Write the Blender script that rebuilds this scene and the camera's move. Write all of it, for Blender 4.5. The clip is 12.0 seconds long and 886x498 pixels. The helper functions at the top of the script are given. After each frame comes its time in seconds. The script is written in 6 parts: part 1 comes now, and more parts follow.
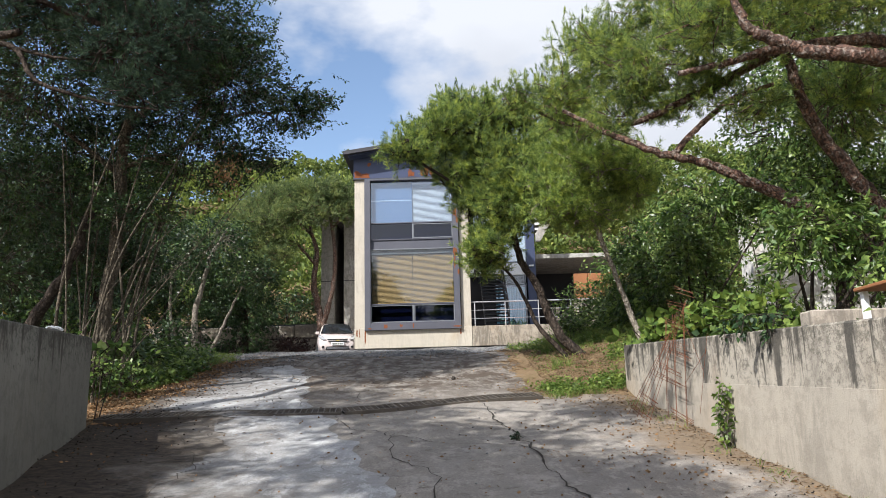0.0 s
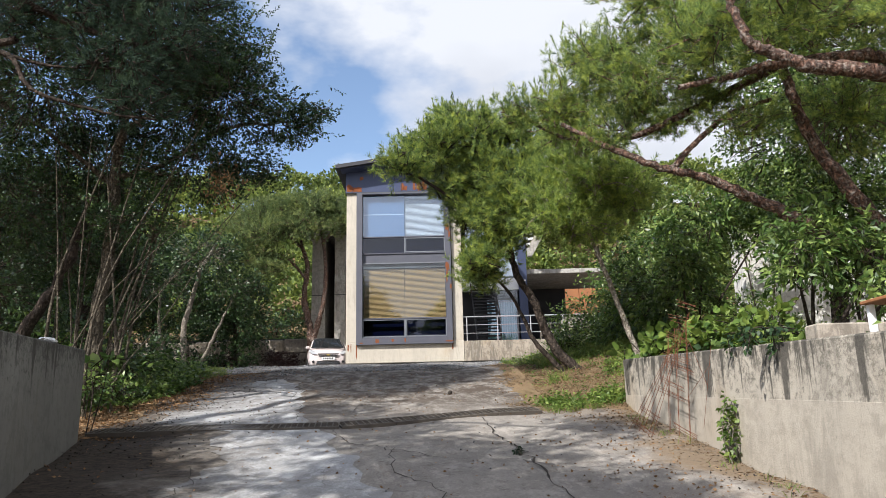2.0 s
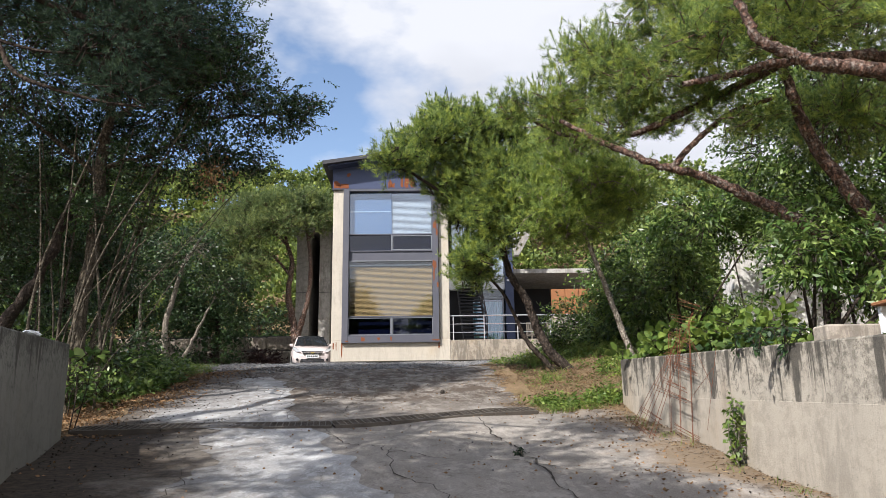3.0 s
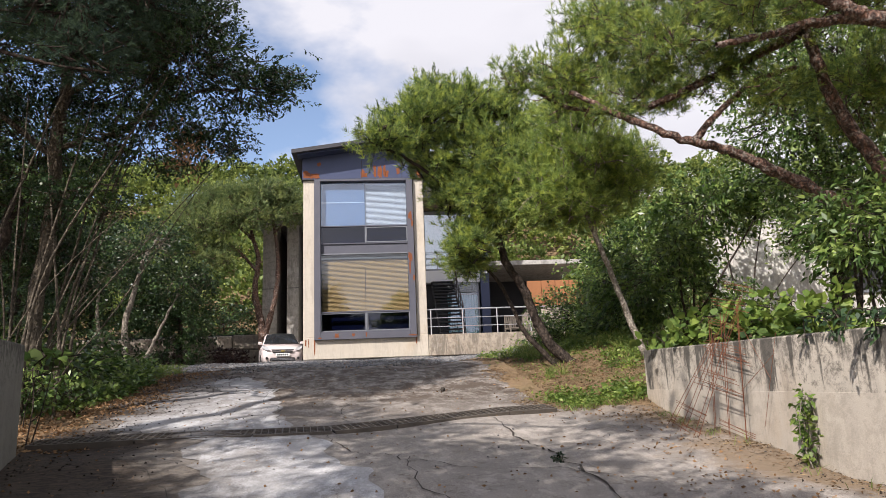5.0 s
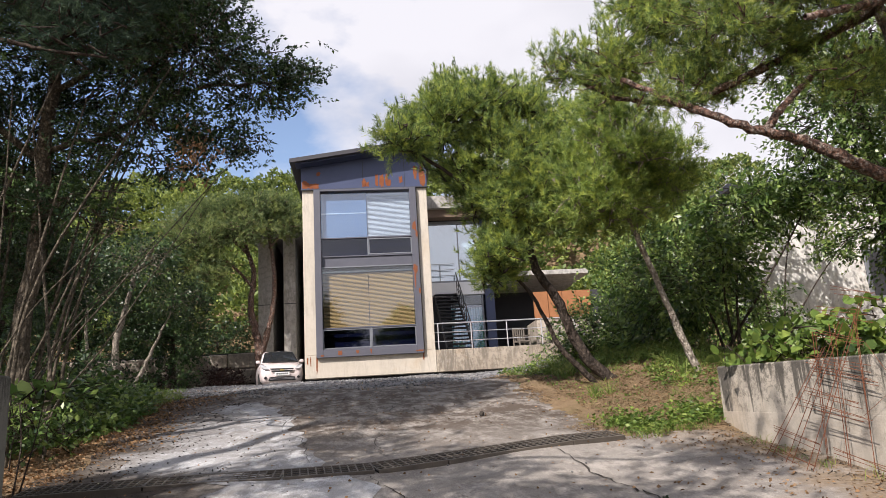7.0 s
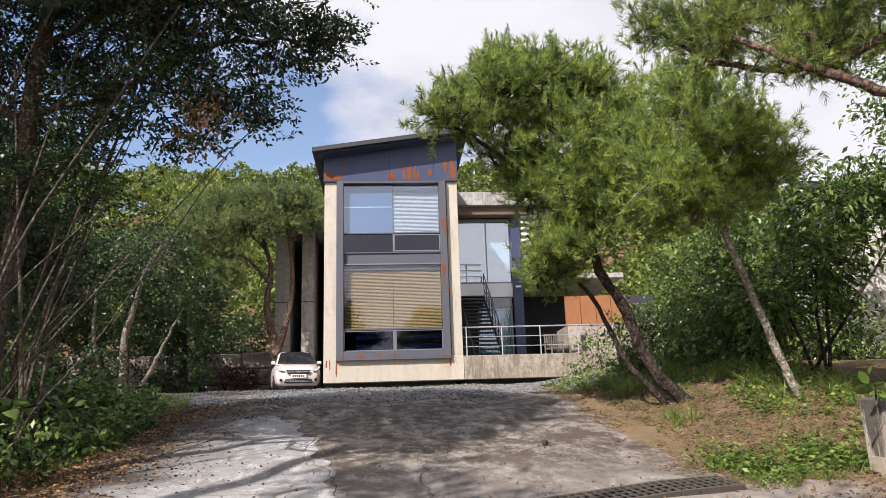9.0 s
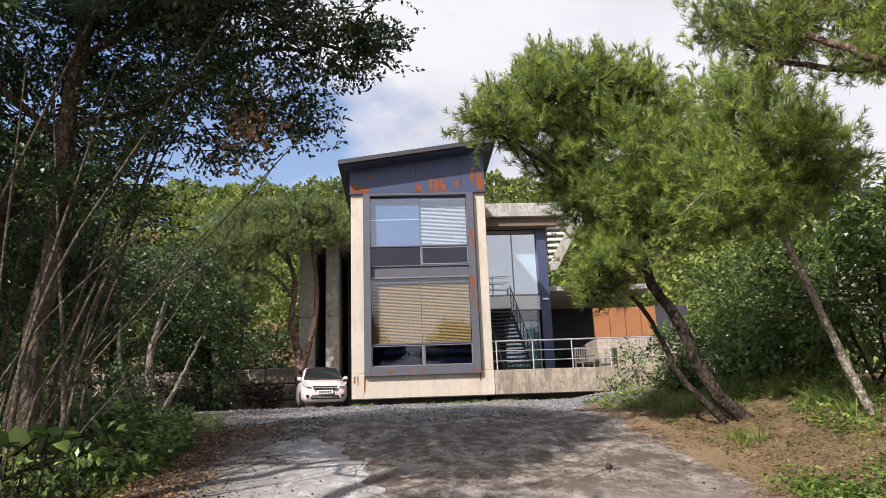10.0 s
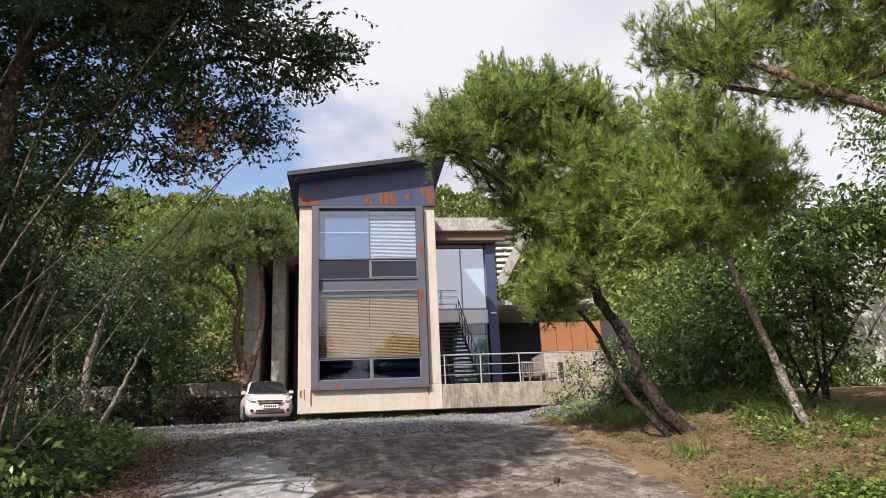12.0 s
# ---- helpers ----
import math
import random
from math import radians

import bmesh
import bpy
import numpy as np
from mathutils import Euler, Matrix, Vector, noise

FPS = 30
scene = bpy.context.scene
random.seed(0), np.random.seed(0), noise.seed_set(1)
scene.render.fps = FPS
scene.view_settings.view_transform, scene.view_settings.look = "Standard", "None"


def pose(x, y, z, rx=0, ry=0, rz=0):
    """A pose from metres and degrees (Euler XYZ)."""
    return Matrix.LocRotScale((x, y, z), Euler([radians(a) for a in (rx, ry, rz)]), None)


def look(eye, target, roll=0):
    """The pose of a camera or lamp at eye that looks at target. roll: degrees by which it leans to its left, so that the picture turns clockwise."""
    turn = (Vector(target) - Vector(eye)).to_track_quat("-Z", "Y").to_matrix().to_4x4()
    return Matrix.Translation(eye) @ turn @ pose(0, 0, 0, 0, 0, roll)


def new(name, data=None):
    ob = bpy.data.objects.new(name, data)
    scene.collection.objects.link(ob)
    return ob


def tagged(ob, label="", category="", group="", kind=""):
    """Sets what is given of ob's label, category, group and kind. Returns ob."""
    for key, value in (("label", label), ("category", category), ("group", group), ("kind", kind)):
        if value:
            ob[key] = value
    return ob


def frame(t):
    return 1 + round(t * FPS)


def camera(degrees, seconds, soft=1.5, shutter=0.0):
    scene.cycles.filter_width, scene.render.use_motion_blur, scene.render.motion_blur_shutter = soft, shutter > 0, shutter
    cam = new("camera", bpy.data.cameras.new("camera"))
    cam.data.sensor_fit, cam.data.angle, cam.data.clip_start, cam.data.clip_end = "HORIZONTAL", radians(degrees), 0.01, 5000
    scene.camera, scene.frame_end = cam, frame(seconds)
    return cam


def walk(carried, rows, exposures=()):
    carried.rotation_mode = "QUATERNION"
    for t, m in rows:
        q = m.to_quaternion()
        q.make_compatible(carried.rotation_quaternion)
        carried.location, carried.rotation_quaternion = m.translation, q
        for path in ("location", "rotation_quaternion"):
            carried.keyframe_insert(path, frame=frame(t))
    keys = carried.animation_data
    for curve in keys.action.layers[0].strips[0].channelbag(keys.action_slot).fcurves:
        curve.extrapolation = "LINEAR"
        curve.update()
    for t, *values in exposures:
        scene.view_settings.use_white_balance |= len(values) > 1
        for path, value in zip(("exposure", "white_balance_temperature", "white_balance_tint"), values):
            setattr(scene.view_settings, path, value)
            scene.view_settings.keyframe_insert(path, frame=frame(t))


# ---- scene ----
cam = camera(62.9, 12.0, soft=0.5)
PATH = [
    (0, (1.487, -26.139, -1.89), (1.462, -24.183, -1.476), -1.5),
    (0.5, (1.483, -26.083, -1.885), (1.465, -24.129, -1.457), -1.4),
    (1, (1.467, -26.137, -1.893), (1.427, -24.191, -1.436), -1.2),
    (1.5, (1.429, -26.123, -1.914), (1.425, -24.178, -1.447), -1.9),
    (2, (1.345, -26.063, -1.909), (1.353, -24.115, -1.454), -1.4),
    (2.5, (1.301, -26.008, -1.928), (1.316, -24.063, -1.465), 0.2),
    (2.7, (1.247, -25.967, -1.919), (1.279, -24.021, -1.461), -0.2),
    (4.3, (0.768, -25.237, -1.88), (0.86, -23.29, -1.436), -2.1),
    (4.5, (0.721, -25.169, -1.883), (0.84, -23.222, -1.441), -1.8),
    (5, (0.635, -24.877, -1.826), (0.801, -22.933, -1.388), -2.4),
    (5.5, (0.513, -24.631, -1.788), (0.67, -22.682, -1.367), -1.5),
    (6, (0.276, -24.371, -1.745), (0.435, -22.427, -1.302), -3.5),
    (6.5, (0.141, -24.155, -1.717), (0.362, -22.217, -1.273), -3.1),
    (6.7, (0.133, -24.002, -1.674), (0.343, -22.063, -1.228), -3.9),
    (7, (0.097, -23.786, -1.622), (0.298, -21.853, -1.151), -3.6),
    (7.2, (0.077, -23.641, -1.589), (0.252, -21.702, -1.13), -3.0),
    (8.8, (-0.187, -22.298, -1.372), (-0.025, -20.365, -0.885), -1.9),
    (9, (-0.208, -22.164, -1.317), (-0.05, -20.228, -0.84), -1.9),
    (9.5, (-0.402, -21.908, -1.255), (-0.28, -19.974, -0.761), -1.5),
    (10, (-0.576, -21.784, -1.201), (-0.46, -19.854, -0.69), -2.2),
    (10.5, (-0.617, -21.757, -1.185), (-0.482, -19.834, -0.652), -2.5),
    (11, (-0.63, -21.799, -1.189), (-0.438, -19.886, -0.635), -2.6),
    (11.5, (-0.632, -21.806, -1.191), (-0.404, -19.898, -0.637), -2.7),
    (12, (-0.618, -21.793, -1.195), (-0.359, -19.885, -0.654), -2.6),
]
walk(cam, [(t, look(eye, target, roll)) for t, eye, target, roll in PATH],
     exposures=[(0.0, 0.62, 6150, 10), (2.7, 0.62, 6200, 11), (4.5, 0.57, 6420, 16), (9.0, 0.60, 6450, 16), (12.0, 0.56, 6480, 16)])

# ---- sky, sun, exposure ----
SUN_TO = Vector((-0.50, -0.60, 0.72)).normalized()
world = bpy.data.worlds.new("world")
scene.world = world
world.use_nodes = True
wn, wl = world.node_tree.nodes, world.node_tree.links
sky = wn.new("ShaderNodeTexSky")
sky.sky_type, sky.sun_disc = "NISHITA", False
sky.sun_elevation = math.asin(SUN_TO.z)
sky.sun_rotation = math.atan2(SUN_TO.x, SUN_TO.y)
sky.air_density, sky.dust_density, sky.ozone_density = 1.0, 1.2, 1.2
wtc = wn.new("ShaderNodeTexCoord")
wmap = wn.new("ShaderNodeMapping")
wmap.inputs["Location"].default_value = (0.60, 0.15, 0.10)
wmap.inputs["Scale"].default_value = (1.0, 1.0, 1.9)
cloud = wn.new("ShaderNodeTexNoise")
cloud.inputs["Scale"].default_value, cloud.inputs["Detail"].default_value, cloud.inputs["Roughness"].default_value = 1.9, 7, 0.52
cramp = wn.new("ShaderNodeValToRGB")
cramp.color_ramp.elements[0].position, cramp.color_ramp.elements[1].position = 0.38, 0.47
shade = wn.new("ShaderNodeTexNoise")
shade.inputs["Scale"].default_value, shade.inputs["Detail"].default_value = 3.0, 4
sramp = wn.new("ShaderNodeValToRGB")
sramp.color_ramp.elements[0].color, sramp.color_ramp.elements[1].color = (10.0, 10.2, 10.8, 1), (12.4, 12.5, 12.9, 1)
sramp.color_ramp.elements[0].position, sramp.color_ramp.elements[1].position = 0.3, 0.55
wmix = wn.new("ShaderNodeMix")
wmix.data_type = "RGBA"
wl.new(wtc.outputs["Generated"], wmap.inputs["Vector"])
wl.new(wmap.outputs[0], cloud.inputs["Vector"])
wl.new(wmap.outputs[0], shade.inputs["Vector"])
wsep = wn.new("ShaderNodeSeparateXYZ")
wl.new(wtc.outputs["Generated"], wsep.inputs[0])
wadd = wn.new("ShaderNodeMath")
wadd.operation = "MULTIPLY_ADD"
wadd.inputs[1].default_value = 0.75
wl.new(wsep.outputs["X"], wadd.inputs[0])
wl.new(cloud.outputs["Fac"], wadd.inputs[2])
wl.new(wadd.outputs[0], cramp.inputs[0])
wl.new(shade.outputs["Fac"], sramp.inputs[0])
wl.new(cramp.outputs[0], wmix.inputs["Factor"])
haze = wn.new("ShaderNodeMix")
haze.data_type, haze.blend_type = "RGBA", "MULTIPLY"
haze.inputs["Factor"].default_value = 1.0
haze.inputs["B"].default_value = (3.1, 2.95, 2.8, 1)
wl.new(sky.outputs[0], haze.inputs["A"])
wl.new(haze.outputs["Result"], wmix.inputs["A"])
wl.new(sramp.outputs[0], wmix.inputs["B"])
wl.new(wmix.outputs["Result"], wn["Background"].inputs[0])
wn["Background"].inputs[1].default_value = 0.049
sun_data = bpy.data.lights.new("sun", "SUN")
sun_data.energy, sun_data.angle, sun_data.color = 5.0, radians(0.55), (1.0, 0.95, 0.86)
sun = new("sun", sun_data)
sun.matrix_world = look(SUN_TO * 60, (0, 0, 0))


# ---- materials ----
class Nodes:
    def __init__(self, name):
        self.m = bpy.data.materials.new(name)
        self.m.use_nodes = True
        self.n, self.l = self.m.node_tree.nodes, self.m.node_tree.links
        self.bsdf = self.n["Principled BSDF"]
        self.out = self.n["Material Output"]
        self.tc = self.n.new("ShaderNodeTexCoord").outputs["Object"]

    def add(self, kind, **inputs):
        nd = self.n.new(kind)
        for k, v in inputs.items():
            self.put(nd, k.replace("_", " "), v)
        return nd

    def put(self, nd, key, v):
        if isinstance(v, bpy.types.NodeSocket):
            self.l.new(v, nd.inputs[key])
        else:
            nd.inputs[key].default_value = v

    def coords(self, sx=1, sy=1, sz=1):
        mp = self.add("ShaderNodeMapping", Vector=self.tc)
        mp.inputs["Scale"].default_value = (sx, sy, sz)
        return mp.outputs[0]

    def noise(self, scale, detail=5, rough=0.6, vec=None, warp=0.0):
        return self.add("ShaderNodeTexNoise", Vector=vec or self.tc, Scale=scale, Detail=detail, Roughness=rough, Distortion=warp).outputs["Fac"]

    def ramp(self, fac, stops):
        r = self.n.new("ShaderNodeValToRGB")
        while len(r.color_ramp.elements) < len(stops):
            r.color_ramp.elements.new(0.5)
        for e, (p, c) in zip(r.color_ramp.elements, stops):
            e.position = p
            e.color = (*c, 1) if isinstance(c, tuple) else (c, c, c, 1)
        self.l.new(fac, r.inputs[0])
        return r.outputs[0]

    def mix(self, fac, a, b, mode="MIX"):
        x = self.n.new("ShaderNodeMix")
        x.data_type, x.blend_type = "RGBA", mode
        for key, v in (("Factor", fac), ("A", a), ("B", b)):
            if isinstance(v, tuple) and len(v) == 3:
                v = (*v, 1)
            self.put(x, key, v)
        return x.outputs["Result"]

    def bump(self, height, strength, dist=0.02):
        b = self.add("ShaderNodeBump", Height=height, Strength=strength, Distance=dist)
        self.l.new(b.outputs[0], self.bsdf.inputs["Normal"])

    def done(self, color, rough=0.85, metal=0.0, spec=0.3):
        self.put(self.bsdf, "Base Color", (*color, 1) if isinstance(color, tuple) and len(color) == 3 else color)
        self.put(self.bsdf, "Roughness", rough)
        self.put(self.bsdf, "Metallic", metal)
        self.put(self.bsdf, "Specular IOR Level", spec)
        return self.m


def calc(k, op, a, b=0.0, c=0.0):
    nd = k.n.new("ShaderNodeMath")
    nd.operation = op
    for n, v in enumerate((a, b, c)):
        if isinstance(v, bpy.types.NodeSocket):
            k.l.new(v, nd.inputs[n])
        else:
            nd.inputs[n].default_value = v
    return nd.outputs[0]


def plain(name, a, b, scale=6.0, rough=0.7, metal=0.0, bump=0.15, spec=0.3, fine=60.0):
    k = Nodes(name)
    c = k.mix(k.noise(scale), a, b)
    g = k.noise(fine, 3)
    c = k.mix(0.25, c, k.ramp(g, [(0.3, 0.35), (0.7, 0.65)]), "OVERLAY")
    if bump:
        k.bump(g, bump, 0.01)
    return k.done(c, rough, metal, spec)


def concrete(name, light, dark, streak=0.5, warm=(0.33, 0.27, 0.19), mottle=0.7, crust=None):
    """Board-cast concrete; crust: height of the top at a y, its fall per metre, and how far the weathering reaches down."""
    k = Nodes(name)
    big = k.noise(0.7, 6)
    c = k.mix(k.ramp(big, [(0.3, 0.0), (0.7, 1.0)]), dark, light)
    run = k.noise(1.9, 9, 0.78, k.coords(2.6, 2.6, 0.42), 0.9)
    where = k.ramp(k.noise(0.55, 4), [(0.38, 0.25), (0.56, 1.0)])
    c = k.mix(k.mix(1.0, k.ramp(run, [(0.48, 0.0), (0.57, streak)]), where, "MULTIPLY"), c, (0.065, 0.06, 0.055))
    blot = k.noise(6.5, 9, 0.8)
    c = k.mix(k.ramp(blot, [(0.48, 0.0), (0.58, mottle)]), c, tuple(v * 0.62 for v in dark))
    run2 = k.noise(0.9, 6, 0.65, k.coords(1.2, 1.2, 0.7))
    c = k.mix(k.ramp(run2, [(0.55, 0.0), (0.75, 0.45)]), c, warm)
    if crust:
        z0, y0, fall, reach = crust
        sep = k.n.new("ShaderNodeSeparateXYZ")
        k.l.new(k.tc, sep.inputs[0])
        below = calc(k, "ADD", calc(k, "SUBTRACT", z0, sep.outputs["Z"]), calc(k, "MULTIPLY", calc(k, "ADD", sep.outputs["Y"], -y0), fall))
        hang = calc(k, "MULTIPLY", below, -0.16 / reach)
        grain = calc(k, "ADD", hang, k.noise(13, 9, 0.9))
        c = k.mix(k.ramp(grain, [(0.44, 0.0), (0.53, 0.9)]), c, tuple(v * 0.42 for v in dark))
        drip = calc(k, "ADD", hang, k.noise(2.2, 7, 0.7, k.coords(3.2, 3.2, 0.22)))
        c = k.mix(k.ramp(drip, [(0.47, 0.0), (0.53, 0.85)]), c, (0.05, 0.046, 0.04))
    pit = k.noise(55, 4, 0.7)
    c = k.mix(k.ramp(pit, [(0.62, 0.0), (0.72, 0.5)]), c, (0.09, 0.085, 0.08))
    k.bump(k.mix(0.5, k.noise(14, 6, 0.7), pit), 0.35, 0.02)
    return k.done(c, 0.9, 0, 0.2)


def leaf_mat(name, dark, mid, bright, trans=0.35, rough=0.5, tuft=4.5):
    k = Nodes(name)
    rnd = k.n.new("ShaderNodeNewGeometry").outputs["Random Per Island"]
    c = k.ramp(rnd, [(0.0, dark), (0.45, mid), (0.8, mid), (1.0, bright)])
    c = k.mix(k.ramp(k.noise(tuft, 2), [(0.50, 0.0), (0.64, 0.85)]), c, bright)
    c = k.mix(k.ramp(k.noise(tuft * 0.62, 3, 0.6, k.coords(1.1, 0.9, 1.2)), [(0.36, 0.75), (0.50, 0.0)]), c, dark)
    k.done(c, rough, 0, 0.42)
    tr = k.add("ShaderNodeBsdfTranslucent", Color=c)
    ms = k.n.new("ShaderNodeMixShader")
    ms.inputs[0].default_value = trans
    k.l.new(k.bsdf.outputs[0], ms.inputs[1])
    k.l.new(tr.outputs[0], ms.inputs[2])
    k.l.new(ms.outputs[0], k.out.inputs[0])
    return k.m


def bark(name, a, b, plate=9.0, flake=0.0):
    k = Nodes(name)
    v = k.add("ShaderNodeTexVoronoi", Vector=k.mix(0.06, k.coords(1, 1, 0.5), k.add("ShaderNodeTexNoise", Vector=k.tc, Scale=9.0, Detail=4).outputs["Color"], "ADD"), Scale=plate)
    edge = k.ramp(v.outputs["Distance"], [(0.2, 0.0), (0.65, 0.8)])
    c = k.mix(edge, a, b)
    c = k.mix(k.ramp(k.noise(7, 8, 0.8), [(0.44, 0.0), (0.56, 0.8)]), c, b)
    c = k.mix(k.ramp(k.noise(26, 5, 0.75), [(0.52, 0.0), (0.62, 0.55)]), c, tuple(min(1.0, v * 1.7) for v in a))
    if flake:
        c = k.mix(k.ramp(k.noise(15, 8, 0.8), [(0.52, 0.0), (0.60, flake)]), c, (0.34, 0.30, 0.265))
    k.bump(k.mix(0.5, edge, k.noise(24, 6, 0.75)), 1.0, 0.05)
    return k.done(c, 0.95, 0, 0.1)


def glass(name, tint, share):
    """A pane of reflecting window glass: a share of mirror over clear, tinted glass."""
    k = Nodes(name)
    tr = k.add("ShaderNodeBsdfTransparent", Color=(*tint, 1))
    gl = k.add("ShaderNodeBsdfGlossy", Color=(0.95, 0.97, 1.0, 1), Roughness=0.015)
    k.put(gl, "Normal", k.add("ShaderNodeBump", Height=k.noise(1.2, 2), Strength=0.05, Distance=0.05).outputs[0])
    ms = k.n.new("ShaderNodeMixShader")
    ms.inputs[0].default_value = share
    k.l.new(tr.outputs[0], ms.inputs[1])
    k.l.new(gl.outputs[0], ms.inputs[2])
    k.l.new(ms.outputs[0], k.out.inputs[0])
    return k.m


def drive_mat(name, base, alt, cracks, soil=1.0):
    """Old concrete: stained, cracked here and there, with soil washed on from both edges, the left also shade-dark."""
    k = Nodes(name)
    c = k.mix(k.ramp(k.noise(0.45, 6), [(0.35, 0.0), (0.65, 1.0)]), base, alt)
    c = k.mix(k.ramp(k.noise(1.6, 8, 0.75), [(0.44, 0.0), (0.64, 0.6)]), c, (0.12, 0.098, 0.08))
    c = k.mix(k.ramp(k.noise(5.0, 8, 0.85, k.coords(1, 0.55, 1)), [(0.50, 0.0), (0.58, 0.75)]), c, tuple(v * 1.45 for v in base))
    c = k.mix(k.ramp(k.noise(38, 4, 0.8), [(0.5, 0.0), (0.75, 0.5)]), c, (0.085, 0.08, 0.075))
    warp = k.add("ShaderNodeTexNoise", Vector=k.tc, Scale=2.2, Detail=7, Roughness=0.7)
    off = k.mix(0.45, k.tc, warp.outputs["Color"], "ADD")
    v = k.add("ShaderNodeTexVoronoi", Vector=off, Scale=0.42)
    v.feature = "DISTANCE_TO_EDGE"
    line = k.ramp(v.outputs["Distance"], [(0.0, 0.8), (cracks, 0.0)])
    some = k.ramp(k.noise(0.8, 3), [(0.50, 0.0), (0.56, 1.0)])
    c = k.mix(k.mix(1.0, line, some, "MULTIPLY"), c, (0.05, 0.045, 0.04))
    c = k.mix(k.ramp(k.noise(120.0, 2, 0.8), [(0.35, 0.35), (0.65, 0.0)]), c, (0.42, 0.40, 0.37))
    sep = k.n.new("ShaderNodeSeparateXYZ")
    k.l.new(k.tc, sep.inputs[0])
    x, y = sep.outputs["X"], sep.outputs["Y"]
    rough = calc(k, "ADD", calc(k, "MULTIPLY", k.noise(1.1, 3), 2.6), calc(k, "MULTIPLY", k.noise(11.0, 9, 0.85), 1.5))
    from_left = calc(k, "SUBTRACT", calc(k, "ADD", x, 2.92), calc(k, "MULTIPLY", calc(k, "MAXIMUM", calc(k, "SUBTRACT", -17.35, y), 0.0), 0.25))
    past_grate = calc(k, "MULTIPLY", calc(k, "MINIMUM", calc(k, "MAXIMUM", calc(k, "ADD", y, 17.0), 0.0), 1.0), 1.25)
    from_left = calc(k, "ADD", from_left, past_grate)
    # Left band: dark humus, with the shade beside the wall put into its near-black.
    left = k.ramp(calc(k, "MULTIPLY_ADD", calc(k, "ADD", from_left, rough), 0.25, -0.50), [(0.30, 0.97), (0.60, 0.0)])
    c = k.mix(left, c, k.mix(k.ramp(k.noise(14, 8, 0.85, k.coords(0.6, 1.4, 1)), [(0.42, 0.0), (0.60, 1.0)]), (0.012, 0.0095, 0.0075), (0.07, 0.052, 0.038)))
    from_right = calc(k, "SUBTRACT", calc(k, "MULTIPLY_ADD", calc(k, "MAXIMUM", calc(k, "SUBTRACT", -16.15, y), 0.0), 0.10, 3.79), x)
    right = k.ramp(calc(k, "MULTIPLY_ADD", calc(k, "ADD", from_right, rough), 0.25, -0.37), [(0.18, 0.9), (0.34, 0.0)])
    c = k.mix(right, c, k.mix(k.noise(16, 6, 0.8), (0.10, 0.072, 0.048), (0.24, 0.175, 0.11)))
    upper = calc(k, "MULTIPLY_ADD", y, 0.25, 4.25)
    wash = k.mix(1.0, k.ramp(upper, [(0.0, 0.0), (0.6, 1.0)]), k.ramp(k.noise(3.2, 9, 0.82, k.coords(1.0, 0.6, 1)), [(0.42, 0.0), (0.54, 0.95 * soil)]), "MULTIPLY")
    c = k.mix(wash, c, (0.07, 0.052, 0.039))
    c = k.mix(k.ramp(k.noise(7.0, 6, 0.8), [(0.55, 0.0), (0.66, 0.6 * soil)]), c, (0.075, 0.06, 0.048))
    k.bump(k.mix(0.6, k.noise(22, 6, 0.75), k.noise(3, 4)), 0.6, 0.03)
    return k.done(c, 0.9, 0, 0.25)


def litter_mat(name):
    k = Nodes(name)
    c = k.mix(k.ramp(k.noise(0.9, 6, 0.65), [(0.35, 0.0), (0.65, 1.0)]), (0.20, 0.14, 0.085), (0.12, 0.085, 0.052))
    c = k.mix(k.ramp(k.noise(30, 5, 0.8), [(0.4, 0.0), (0.7, 0.7)]), c, (0.30, 0.21, 0.12))
    c = k.mix(k.ramp(k.noise(0.55, 5, 0.7), [(0.5, 0.0), (0.66, 0.35)]), c, (0.075, 0.09, 0.03))
    k.bump(k.noise(26, 6, 0.8), 0.9, 0.04)
    return k.done(c, 0.97, 0, 0.1)


def gravel_mat(name):
    k = Nodes(name)
    v = k.add("ShaderNodeTexVoronoi", Vector=k.tc, Scale=24.0)
    c = k.ramp(v.outputs["Color"], [(0.0, (0.07, 0.07, 0.075)), (0.6, (0.19, 0.19, 0.20)), (1.0, (0.34, 0.335, 0.33))])
    c = k.mix(k.ramp(k.noise(0.6, 5), [(0.45, 0.0), (0.7, 0.6)]), c, (0.24, 0.20, 0.15))
    k.bump(v.outputs["Distance"], 1.0, 0.04)
    return k.done(c, 0.95, 0, 0.15)


M_WALL = concrete("weathered_concrete", (0.42, 0.375, 0.31), (0.32, 0.288, 0.24), 0.35, (0.31, 0.235, 0.155), 0.6, (-1.19, -16.15, 0.043, 0.75))
M_CREAM = concrete("cream_concrete", (0.49, 0.445, 0.375), (0.43, 0.39, 0.33), 0.2, (0.36, 0.27, 0.17), 0.14)
M_FIN = concrete("grey_concrete", (0.44, 0.42, 0.39), (0.32, 0.31, 0.29), 0.45)
# Blue-grey steel, its base made bluer for the sky it reflects.
M_STEEL = plain("blue_grey_steel", (0.036, 0.047, 0.098), (0.056, 0.07, 0.125), 1.4, 0.4, 0.0, 0.08)
M_FRAME = plain("grey_painted_frame", (0.062, 0.066, 0.085), (0.10, 0.10, 0.12), 2.0, 0.5, 0.0, 0.1)
M_ROOF = plain("dark_roof_sheet", (0.028, 0.028, 0.034), (0.045, 0.045, 0.052), 2.0, 0.55)
M_RUST = plain("flaking_rust", (0.24, 0.082, 0.034), (0.13, 0.05, 0.028), 14.0, 0.95, 0, 0.6, 0.1, 90)
